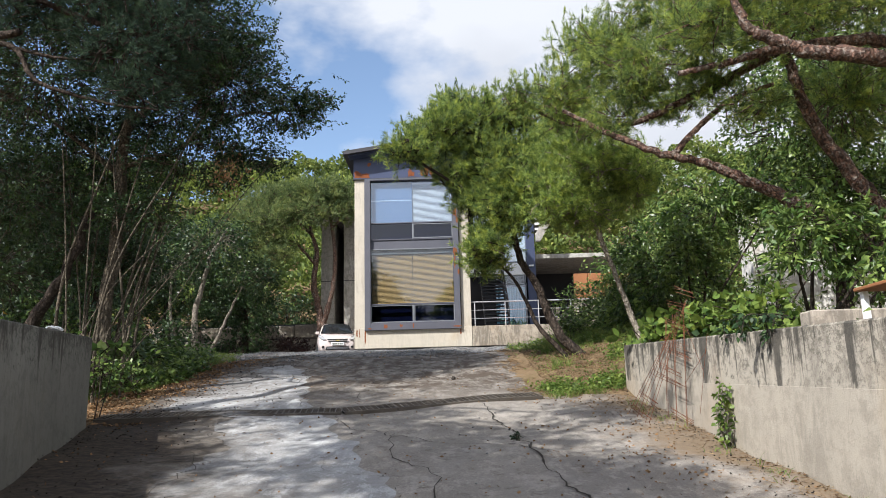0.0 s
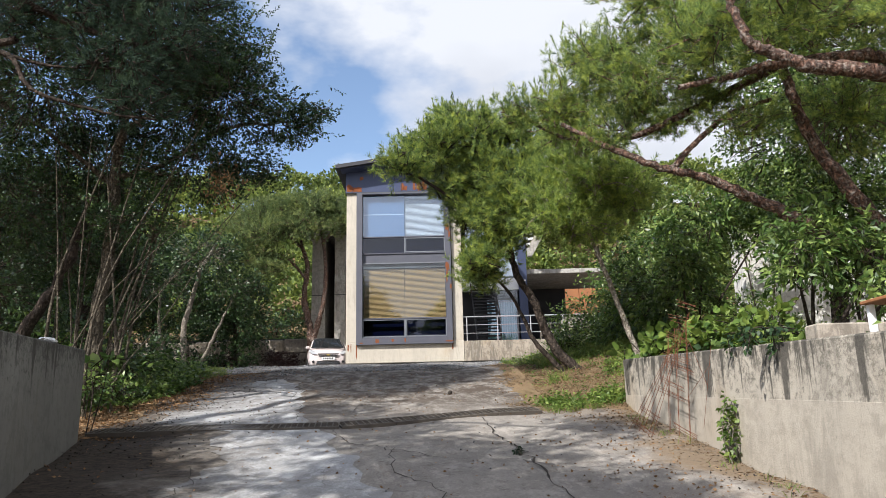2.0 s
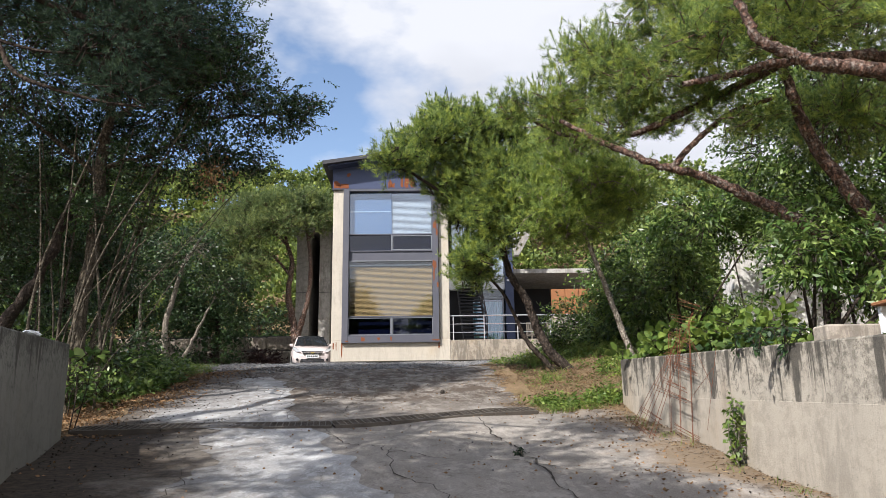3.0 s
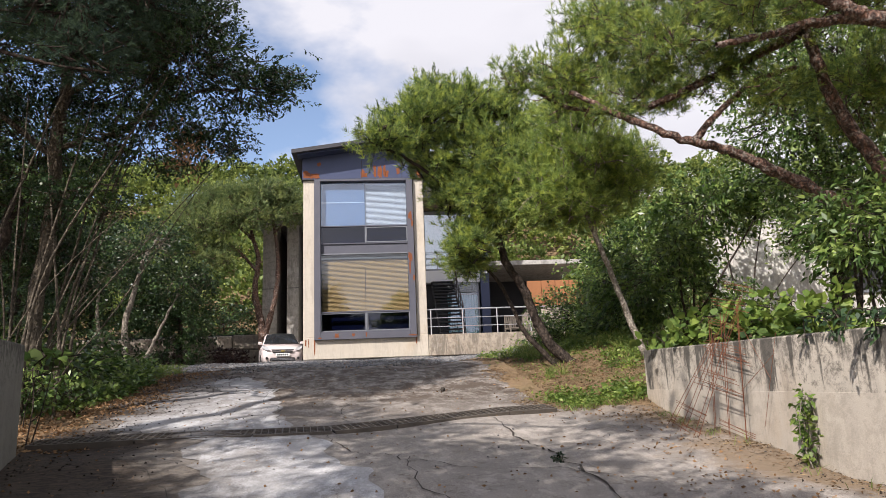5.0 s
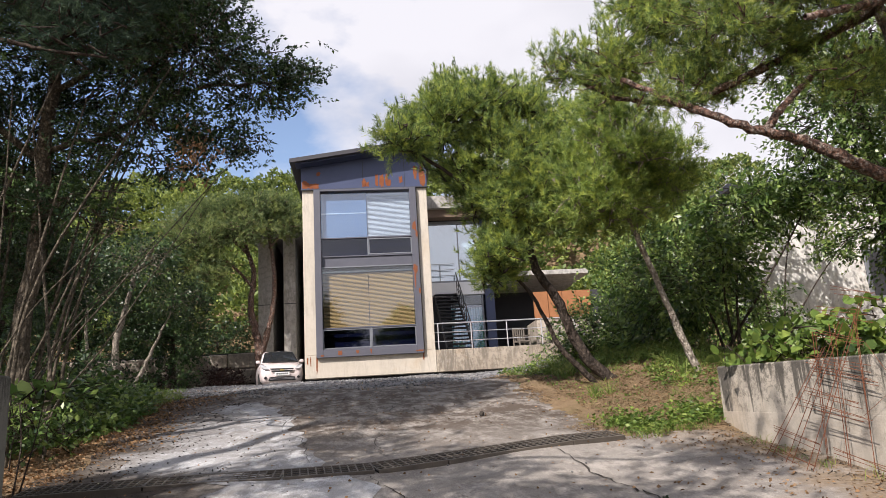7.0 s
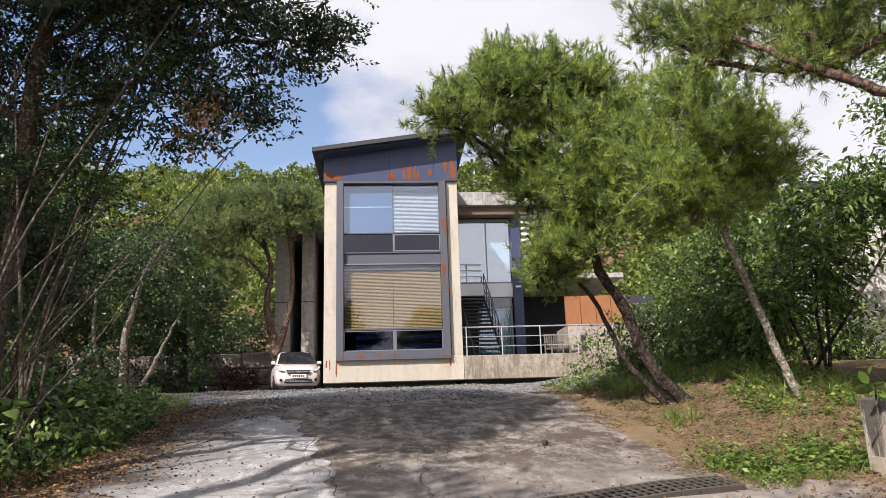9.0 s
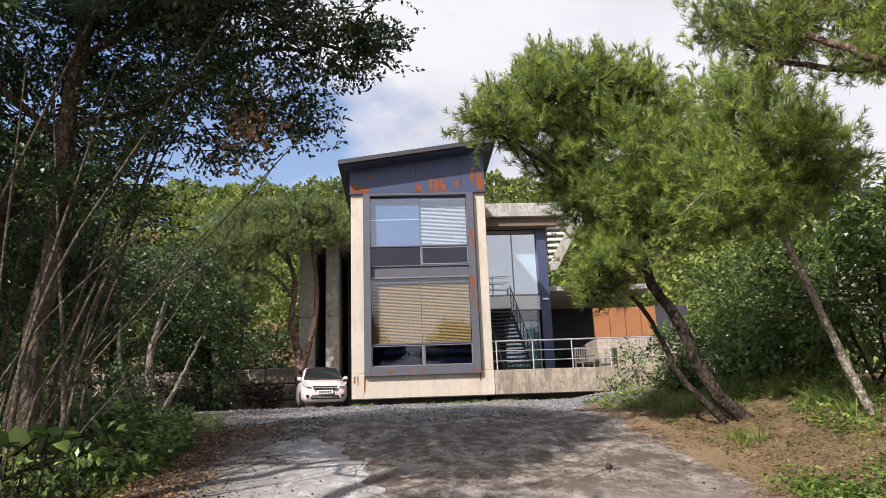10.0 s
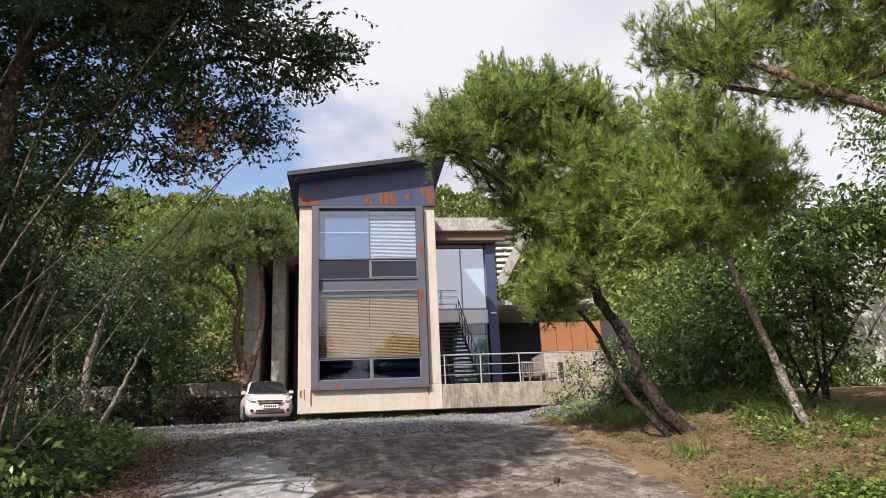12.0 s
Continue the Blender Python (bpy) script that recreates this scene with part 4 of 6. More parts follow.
for h in (0.35, 0.62, 0.92):
    part("handrail", add_rod(bmesh.new(), (3.64, 1.9, 0.86 + h), (3.64, 5.8, 3.62 + h), 0.022 if h > 0.8 else 0.012), M_BLACK, stair)
for i in range(7):
    y = 1.95 + 3.8 * i / 6
    z = 0.86 + 2.76 * (y - 1.9) / 3.9
    part("baluster", add_rod(bmesh.new(), (3.64, y, z), (3.64, y, z + 0.94), 0.016), M_BLACK, stair)
land = thing("landing_railing", (3, 5.9, 4.1), "thin grey rail in front of the upper glass", "railing")
for z in (4.45, 4.7, 4.95):
    part("rail", add_rod(bmesh.new(), (2.2, 5.9, z), (3.6, 5.9, z), 0.014), M_RAIL, land)
part("post", add_rod(bmesh.new(), (3.0, 5.9, 4.16), (3.0, 5.9, 4.97), 0.014), M_RAIL, land)


def terrace_chair(loc, yaw):
    t = thing("terrace_chair", loc, "weathered pale wooden chair with a slatted back on the terrace", "chair")
    m = Matrix.Translation(loc) @ Matrix.Rotation(yaw, 4, "Z")
    mt = plain("weathered_wood", (0.17, 0.15, 0.125), (0.11, 0.095, 0.08), 8, 0.85)
    part("seat", box((-0.24, -0.24, 0.40), (0.24, 0.24, 0.44), 0.005, m), mt, t)
    for x in (-0.22, 0.22):
        for y, h in ((-0.22, 0.62), (0.22, 0.95)):
            part("leg", box((x - 0.022, y - 0.022, 0), (x + 0.022, y + 0.022, h), 0.004, m), mt, t)
        part("armrest", box((x - 0.035, -0.25, 0.62), (x + 0.035, 0.24, 0.65), 0.004, m), mt, t)
    for i in range(4):
        part("back_slat", box((-0.16 + 0.09 * i, 0.205, 0.44), (-0.115 + 0.09 * i, 0.235, 0.90), 0.003, m), mt, t)
    part("top_rail", box((-0.24, 0.20, 0.88), (0.24, 0.24, 0.96), 0.004, m), mt, t)


terrace_chair((5.55, 2.6, 0.76), 0.3)
terrace_chair((6.6, 3.4, 0.76), -2.2)

fins = thing("left_wing", (-3.8, 9, 0), "tall grey concrete fin walls with dark gaps beside the tower", "house")
part("fin", box((-4.82, 8.0, 0.05), (-4.18, 12, 6.9), 0.012), M_FIN, fins)
part("fin", box((-3.72, 7.9, 0.05), (-3.2, 12, 6.9), 0.012), M_FIN, fins)
part("joint", box((-4.83, 7.993, 3.9), (-4.17, 8.02, 3.93)), M_VOID, fins)
part("joint", box((-3.73, 7.893, 3.9), (-3.19, 7.92, 3.93)), M_VOID, fins)
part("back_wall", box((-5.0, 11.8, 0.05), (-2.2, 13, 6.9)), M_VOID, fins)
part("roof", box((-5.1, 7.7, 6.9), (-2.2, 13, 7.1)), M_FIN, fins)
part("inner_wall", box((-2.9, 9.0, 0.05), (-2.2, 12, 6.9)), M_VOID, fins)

# ---- stone retaining wall at the back of the yard ----
stones = thing("stone_wall", (-9, 10, 0), "retaining wall of large brown-grey stone blocks, mostly in shade", "wall", kind="structure")
r = random.Random(5)
for row in range(3):
    x = -16.0 + r.uniform(-0.4, 0)
    while x < -5.2:
        w = r.uniform(1.1, 2.0)
        z = 0.02 + row * 0.68
        dj = lambda: r.uniform(-0.03, 0.03)
        part("stone_block", box((x + 0.02, 9.6 + dj() + row * 0.05, z + 0.015), (x + w - 0.02, 10.4, z + 0.665 + dj()), 0.04), M_STONE, stones)
        x += w
part("backing", box((-16.5, 9.9, 0), (-5.0, 10.6, 2.1)), M_VOID, stones)


# ---- trees ----
def gz(x, y, d=0.0):
    return float(surf(x, y)) + d


M_PINE_YARD = leaf_mat("grey_green_pine_needles", (0.045, 0.075, 0.034), (0.15, 0.205, 0.07), (0.32, 0.37, 0.12), 0.36, 0.5, 2.0)
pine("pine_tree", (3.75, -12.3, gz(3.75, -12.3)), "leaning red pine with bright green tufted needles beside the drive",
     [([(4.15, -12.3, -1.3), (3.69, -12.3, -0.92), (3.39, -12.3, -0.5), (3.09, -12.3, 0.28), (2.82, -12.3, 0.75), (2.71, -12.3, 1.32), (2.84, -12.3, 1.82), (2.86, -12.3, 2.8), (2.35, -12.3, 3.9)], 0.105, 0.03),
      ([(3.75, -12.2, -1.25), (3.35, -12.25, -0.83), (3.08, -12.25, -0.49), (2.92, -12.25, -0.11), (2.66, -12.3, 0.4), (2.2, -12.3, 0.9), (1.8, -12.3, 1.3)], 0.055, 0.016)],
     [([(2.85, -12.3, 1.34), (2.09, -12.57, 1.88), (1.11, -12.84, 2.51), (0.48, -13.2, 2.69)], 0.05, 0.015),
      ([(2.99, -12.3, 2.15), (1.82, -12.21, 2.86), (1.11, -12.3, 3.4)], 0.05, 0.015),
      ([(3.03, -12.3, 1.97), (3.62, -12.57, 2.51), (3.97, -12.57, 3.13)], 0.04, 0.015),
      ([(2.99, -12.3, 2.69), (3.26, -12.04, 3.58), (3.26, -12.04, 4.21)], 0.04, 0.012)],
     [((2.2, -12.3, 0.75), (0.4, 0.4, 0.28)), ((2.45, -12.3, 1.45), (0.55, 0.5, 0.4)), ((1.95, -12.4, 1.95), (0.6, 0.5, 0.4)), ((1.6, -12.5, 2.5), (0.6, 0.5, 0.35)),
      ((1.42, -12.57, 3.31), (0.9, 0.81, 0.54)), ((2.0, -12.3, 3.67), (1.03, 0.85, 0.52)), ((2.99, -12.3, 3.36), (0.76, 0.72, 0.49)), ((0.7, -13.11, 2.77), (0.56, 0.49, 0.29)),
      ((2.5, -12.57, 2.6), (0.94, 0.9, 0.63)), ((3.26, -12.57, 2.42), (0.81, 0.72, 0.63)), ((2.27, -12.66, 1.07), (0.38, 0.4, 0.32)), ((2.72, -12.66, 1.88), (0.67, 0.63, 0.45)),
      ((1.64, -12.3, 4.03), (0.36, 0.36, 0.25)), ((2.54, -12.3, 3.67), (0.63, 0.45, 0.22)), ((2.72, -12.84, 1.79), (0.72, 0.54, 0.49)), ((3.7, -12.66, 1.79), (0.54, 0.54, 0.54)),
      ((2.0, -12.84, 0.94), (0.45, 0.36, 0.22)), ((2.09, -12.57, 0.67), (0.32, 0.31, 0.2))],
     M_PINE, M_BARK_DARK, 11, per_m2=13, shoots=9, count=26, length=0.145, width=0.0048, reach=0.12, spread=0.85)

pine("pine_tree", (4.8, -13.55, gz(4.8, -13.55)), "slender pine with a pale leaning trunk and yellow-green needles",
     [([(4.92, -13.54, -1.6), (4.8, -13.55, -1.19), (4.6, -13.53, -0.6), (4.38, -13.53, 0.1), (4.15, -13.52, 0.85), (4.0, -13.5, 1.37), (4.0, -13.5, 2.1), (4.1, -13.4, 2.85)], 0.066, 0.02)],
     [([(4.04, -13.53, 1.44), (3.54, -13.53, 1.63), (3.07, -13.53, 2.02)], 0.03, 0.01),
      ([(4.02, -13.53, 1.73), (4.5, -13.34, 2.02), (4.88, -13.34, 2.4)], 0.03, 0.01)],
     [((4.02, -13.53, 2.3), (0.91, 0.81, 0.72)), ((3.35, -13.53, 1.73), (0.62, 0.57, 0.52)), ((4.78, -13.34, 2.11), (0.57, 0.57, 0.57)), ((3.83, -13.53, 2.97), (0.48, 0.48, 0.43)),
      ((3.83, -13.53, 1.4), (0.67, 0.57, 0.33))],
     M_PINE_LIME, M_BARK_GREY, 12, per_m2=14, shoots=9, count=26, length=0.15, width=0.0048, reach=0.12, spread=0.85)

pine("pine_tree", (7.2, -16.5, gz(7.2, -16.5)), "large old red pine spreading long limbs over the wall",
     [([(7.9, -16.5, -1.6), (7.5, -16.5, 0.2), (7.0, -16.5, 1.05), (6.6, -16.5, 1.78), (6.4, -16.5, 2.5), (6.3, -16.4, 3.4), (6.0, -16.4, 4.4)], 0.125, 0.05)],
     [([(7.4, -16.5, -0.1), (6.28, -16.5, 0.6), (5.63, -16.5, 0.95), (5.04, -16.5, 1.25), (4.36, -16.5, 1.45), (3.8, -16.3, 1.8), (3.2, -16.0, 2.3)], 0.095, 0.03),
      ([(4.6, -16.5, 1.4), (5.0, -16.5, 1.8), (5.5, -16.5, 2.2), (6.1, -16.5, 2.4)], 0.045, 0.03),
      ([(7.4, -18.6, 1.4), (6.12, -19.0, 1.53), (5.37, -19.0, 1.64), (4.97, -19.0, 1.80), (4.70, -19.0, 1.97), (4.55, -19, 2.5)], 0.10, 0.04),
      ([(7.6, -17.8, 2.0), (6.8, -18.0, 2.23), (6.2, -18.0, 2.25), (5.38, -18.0, 2.17), (4.89, -18.0, 2.03), (4.27, -18.0, 1.91)], 0.09, 0.03),
      ([(6.35, -16.4, 3.0), (5.2, -16.0, 2.5), (4.2, -15.6, 2.2), (3.3, -15.5, 2.3), (2.6, -15.5, 2.7)], 0.07, 0.015),
      ([(6.3, -16.4, 3.5), (5.0, -16.4, 3.6), (4.0, -16.0, 3.5)], 0.06, 0.02),
      ([(7.9, -16.5, 0.2), (7.6, -17.8, 2.0)], 0.12, 0.09), ([(7.9, -16.6, 0.2), (7.5, -18.0, 0.9), (7.4, -18.6, 1.4)], 0.12, 0.09)],
     [((3.6, -15.2, 2.85), (0.7, 0.6, 0.38)), ((4.4, -15.6, 2.85), (0.8, 0.6, 0.42)), ((5.2, -16.1, 2.6), (0.8, 0.6, 0.4)), ((4.0, -15.6, 3.6), (0.8, 0.6, 0.4)), ((3.2, -15.7, 2.6), (0.8, 0.7, 0.45)), ((4.0, -16.0, 3.3), (0.95, 0.8, 0.5)), ((4.2, -16.9, 2.6), (0.8, 0.6, 0.4)), ((5.1, -16.5, 3.2), (0.9, 0.8, 0.5)), ((4.6, -18.2, 2.4), (0.55, 0.5, 0.35)),
      ((6.0, -17.0, 3.6), (1.1, 0.9, 0.5)), ((3.8, -16.2, 2.0), (0.5, 0.5, 0.35)), ((5.2, -18.8, 2.7), (0.8, 0.6, 0.3)), ((6.4, -18.6, 2.75), (1.0, 0.7, 0.3)), ((5.2, -14.6, 2.9), (0.7, 0.6, 0.45)), ((2.55, -15.5, 2.75), (0.35, 0.4, 0.25)), ((5.9, -17.6, 2.9), (1.0, 0.8, 0.5)), ((7.2, -17.8, 3.2), (1.2, 1.0, 0.7)), ((4.9, -17.2, 3.3), (0.9, 0.8, 0.45)), ((6.6, -19.4, 2.2), (0.9, 0.6, 0.35)), ((5.6, -16.6, 2.0), (0.6, 0.5, 0.25)), ((4.6, -16.8, 3.9), (1.0, 0.9, 0.5)), ((7.4, -16.0, 2.4), (1.0, 0.9, 0.8))],
     M_PINE, M_BARK_PINE, 13, per_m2=11, shoots=9, count=26, length=0.12, width=0.0036, reach=0.10, spread=0.85, shell=0.15, twig=0.006)

# multi-stemmed tree over the shaded wall
stems = []
sr = np.random.default_rng(21)
for i in range(15):
    bx, by = -4.15 + sr.normal(0, 0.42), -15.0 + sr.normal(0, 0.45)
    top = (bx + sr.uniform(-1.2, 1.9), by + sr.uniform(-0.5, 0.7), sr.uniform(2.4, 3.8))
    mid = (bx + (top[0] - bx) * 0.22 + sr.normal(0, 0.08), by + (top[1] - by) * 0.3, 0.4 + sr.normal(0, 0.3))
    stems.append(([(bx, by, -2.0), (bx + sr.normal(0, 0.05), by, -0.9), mid, top], sr.uniform(0.016, 0.042), 0.008))
for i in range(6):
    bx, by = -3.95 + sr.normal(0, 0.35), -15.0 + sr.normal(0, 0.4)
    top = (bx + sr.uniform(1.3, 2.7), by + sr.uniform(-0.4, 0.5), sr.uniform(0.9, 2.7))
    mid = (bx + (top[0] - bx) * 0.38, by + (top[1] - by) * 0.4, -0.2 + sr.normal(0, 0.2))
    stems.append(([(bx, by, -2.0), (bx + 0.08, by, -1.2), mid, top], sr.uniform(0.010, 0.019), 0.005))
multi_stem = broadleaf("multi_stem_tree", (-4.1, -15, gz(-4.1, -15)), "many-stemmed tree with pale bark and small glossy leaves, coloured dark for shade",
          stems + [([(-4.2, -14.6, -2.0), (-4.12, -14.5, 0.6), (-4.05, -14.5, 2.4), (-3.95, -14.5, 4.0), (-3.8, -14.6, 5.4)], 0.12, 0.05)],
          [([(-4.05, -14.5, 2.15), (-3.25, -14.5, 2.4), (-2.2, -14.5, 3.0), (-1.2, -14.5, 3.1), (-0.5, -14.4, 3.3)], 0.045, 0.012),
           ([(-4.0, -14.5, 3.0), (-2.6, -14.6, 3.9), (-1.6, -14.6, 4.4)], 0.05, 0.015), ([(-4.1, -14.5, 2.0), (-5.3, -14.8, 3.0), (-6.4, -15, 3.6)], 0.05, 0.015)],
          [((-3.3, -14.8, 4.6), (1.7, 1.3, 1.0)), ((-2.2, -14.8, 3.4), (1.3, 1.0, 0.75)), ((-1.3, -14.5, 3.05), (0.75, 0.6, 0.45)), ((-5.2, -15, 3.6), (1.5, 1.2, 1.2)), ((-2.7, -14.6, 2.2), (1.0, 0.8, 0.55)),
           ((-1.9, -14.6, 2.2), (0.6, 0.6, 0.35)), ((-5.6, -14.6, 1.7), (1.2, 0.9, 0.8)), ((-0.85, -14.4, 3.35), (0.42, 0.35, 0.22)), ((-3.6, -14.8, 1.3), (0.7, 0.6, 0.4)), ((-4.4, -15, 5.6), (1.6, 1.2, 0.8)), ((-4.8, -13.6, 2.6), (1.2, 1.0, 1.0)), ((-3.4, -13.7, 3.5), (1.2, 0.9, 0.7)), ((-5.4, -12.8, 1.2), (1.1, 0.8, 0.9)), ((-4.0, -13.3, 4.8), (1.4, 1.0, 0.8)), ((-2.4, -14.2, 4.3), (0.9, 0.8, 0.5)), ((-4.4, -13.4, 0.6), (0.7, 0.6, 0.6))],
          M_LEAF_DARK, M_BARK_STEM, 22, per_m2=15.0, shoots=42, size=0.066, wide=0.017, reach=0.17, droop=0.05)

dr = np.random.default_rng(28)
dead = np.array([-1.9, -15.6, 1.62]) + dr.normal(0, 1, (170, 3)) * np.array([0.15, 0.12, 0.17])
v, f = leaves(dead, dr.normal(0, 0.6, dead.shape) - np.array([0, 0, 0.5]), 0.075, 0.02, dr)
link("dead_leaves", raw_mesh("dead_leaves", v, f), M_DRYLEAF, multi_stem, "withered red-brown clump of leaves")
tube_part("limb", [(smooth_line([(-2.3, -15.0, 2.4), (-2.1, -15.4, 2.1), (-1.9, -15.6, 1.6)], 4), 0.012, 0.004)], M_BARK_STEM, multi_stem, 5, 3)

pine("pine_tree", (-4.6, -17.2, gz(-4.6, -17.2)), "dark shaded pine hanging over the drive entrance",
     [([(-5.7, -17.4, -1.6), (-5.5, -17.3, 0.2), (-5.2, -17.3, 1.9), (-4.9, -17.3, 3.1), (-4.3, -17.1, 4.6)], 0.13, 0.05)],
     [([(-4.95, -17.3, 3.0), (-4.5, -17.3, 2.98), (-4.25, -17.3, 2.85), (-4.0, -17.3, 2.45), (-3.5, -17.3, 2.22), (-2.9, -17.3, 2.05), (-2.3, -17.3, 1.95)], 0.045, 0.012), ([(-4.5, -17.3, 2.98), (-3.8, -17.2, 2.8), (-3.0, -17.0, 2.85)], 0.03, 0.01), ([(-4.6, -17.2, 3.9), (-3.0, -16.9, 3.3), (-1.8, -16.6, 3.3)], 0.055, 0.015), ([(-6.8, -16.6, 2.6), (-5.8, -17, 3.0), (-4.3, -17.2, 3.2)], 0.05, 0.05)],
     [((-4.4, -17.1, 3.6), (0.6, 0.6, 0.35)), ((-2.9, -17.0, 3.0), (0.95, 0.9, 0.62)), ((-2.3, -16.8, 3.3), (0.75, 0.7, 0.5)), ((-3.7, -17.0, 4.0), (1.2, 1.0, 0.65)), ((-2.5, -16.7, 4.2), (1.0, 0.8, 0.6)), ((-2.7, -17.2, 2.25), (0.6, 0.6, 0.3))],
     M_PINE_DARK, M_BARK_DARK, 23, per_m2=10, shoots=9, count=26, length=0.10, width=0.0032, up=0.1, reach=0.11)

# Unseen pine: crown set along the sun's rays to shade drive and left trees.
pine("pine_tree", (-6, -21.5, gz(-6, -21.5)), "tall unseen pine behind the wall, added to shade the drive",
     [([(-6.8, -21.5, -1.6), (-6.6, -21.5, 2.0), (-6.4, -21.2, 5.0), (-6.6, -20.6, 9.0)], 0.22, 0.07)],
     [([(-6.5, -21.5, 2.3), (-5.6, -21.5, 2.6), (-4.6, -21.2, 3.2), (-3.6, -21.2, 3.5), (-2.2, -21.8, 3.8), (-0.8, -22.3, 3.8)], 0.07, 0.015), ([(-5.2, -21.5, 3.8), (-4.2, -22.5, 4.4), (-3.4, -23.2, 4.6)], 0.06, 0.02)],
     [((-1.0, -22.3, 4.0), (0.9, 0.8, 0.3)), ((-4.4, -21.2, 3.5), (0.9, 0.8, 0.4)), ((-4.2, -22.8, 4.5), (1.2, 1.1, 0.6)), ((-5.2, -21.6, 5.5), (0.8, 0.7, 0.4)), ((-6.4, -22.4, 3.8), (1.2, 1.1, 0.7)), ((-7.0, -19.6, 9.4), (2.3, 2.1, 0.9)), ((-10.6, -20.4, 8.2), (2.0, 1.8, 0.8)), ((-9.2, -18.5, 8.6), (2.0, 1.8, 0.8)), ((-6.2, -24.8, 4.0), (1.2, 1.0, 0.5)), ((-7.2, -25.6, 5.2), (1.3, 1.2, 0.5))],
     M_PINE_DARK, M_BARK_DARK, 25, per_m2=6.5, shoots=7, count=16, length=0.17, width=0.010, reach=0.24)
# Another unseen pine, added behind the viewpoint for dappled shade on the near drive.
pine("pine_tree", (-4.6, -27, gz(-4.6, -27)), "unseen open-crowned pine added to dapple the drive with shade",
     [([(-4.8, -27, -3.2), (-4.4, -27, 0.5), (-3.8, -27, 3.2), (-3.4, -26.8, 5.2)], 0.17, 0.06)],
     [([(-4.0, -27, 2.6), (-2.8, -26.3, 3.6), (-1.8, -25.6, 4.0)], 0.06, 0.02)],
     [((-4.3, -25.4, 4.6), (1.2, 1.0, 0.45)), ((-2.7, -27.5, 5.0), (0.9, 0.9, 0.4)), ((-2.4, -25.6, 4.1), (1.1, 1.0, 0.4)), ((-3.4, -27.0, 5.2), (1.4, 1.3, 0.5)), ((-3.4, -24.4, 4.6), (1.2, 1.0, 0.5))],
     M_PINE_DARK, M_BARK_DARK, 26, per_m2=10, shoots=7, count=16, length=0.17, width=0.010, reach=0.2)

broadleaf("maple_tree", (-7, -12.5, gz(-7, -12.5)), "broad-leaved tree with dark limbs and yellowing leaves behind the wall",
          [([(-5.9, -14.4, -1.8), (-5.3, -14.6, -0.5), (-4.7, -14.7, 0.5), (-4.4, -14.6, 1.8)], 0.13, 0.06), ([(-8, -12.5, -1.6), (-8.2, -12.5, 1.5), (-7.6, -12.4, 4.5)], 0.14, 0.05)],
          [], [((-8.0, -12, 3.5), (2.0, 1.5, 1.6)), ((-7.3, -12.6, 0.8), (1.5, 1.2, 1.2)), ((-10, -11, 2), (2, 1.6, 2.2)), ((-6.3, -13.2, -0.4), (0.8, 0.7, 0.6)), ((-8.5, -12, 6), (2.4, 1.6, 1.2))],
          M_LEAF_DARK, M_BARK_DARK, 24, per_m2=6.0, shoots=18, size=0.12, wide=0.032, reach=0.25)

# trees round the yard
broadleaf("yard_tree", (-8.9, 3, gz(-8.9, 3)), "tree with a crooked pale trunk at the edge of the yard",
          [([(-8.95, 3, 0.0), (-9.02, 3, 1.79), (-8.74, 3, 3.17), (-8.4, 3, 4.4), (-7.8, 3, 5.4)], 0.14, 0.05), ([(-8.6, 3.2, 0.0), (-8.07, 3.2, 1.07), (-7.7, 3.2, 1.9), (-7.2, 3.2, 3.0)], 0.09, 0.03), ([(-9.3, 2.8, 0), (-9.9, 2.8, 1.6), (-10, 2.8, 3.4)], 0.09, 0.04)],
          [], [((-8.5, 3, 4.8), (1.8, 1.4, 1.1)), ((-7.2, 3.2, 3.5), (1.1, 1.0, 0.7)), ((-10.2, 2.8, 3.9), (1.5, 1.2, 1.2)), ((-9.6, 2.6, 1.1), (0.7, 0.6, 0.9)), ((-6.7, 4.2, 3.6), (0.9, 0.8, 0.6))],
          M_LEAF_DARK, M_BARK_GREY, 31, per_m2=6.0, shoots=16, size=0.16, wide=0.045, reach=0.3)
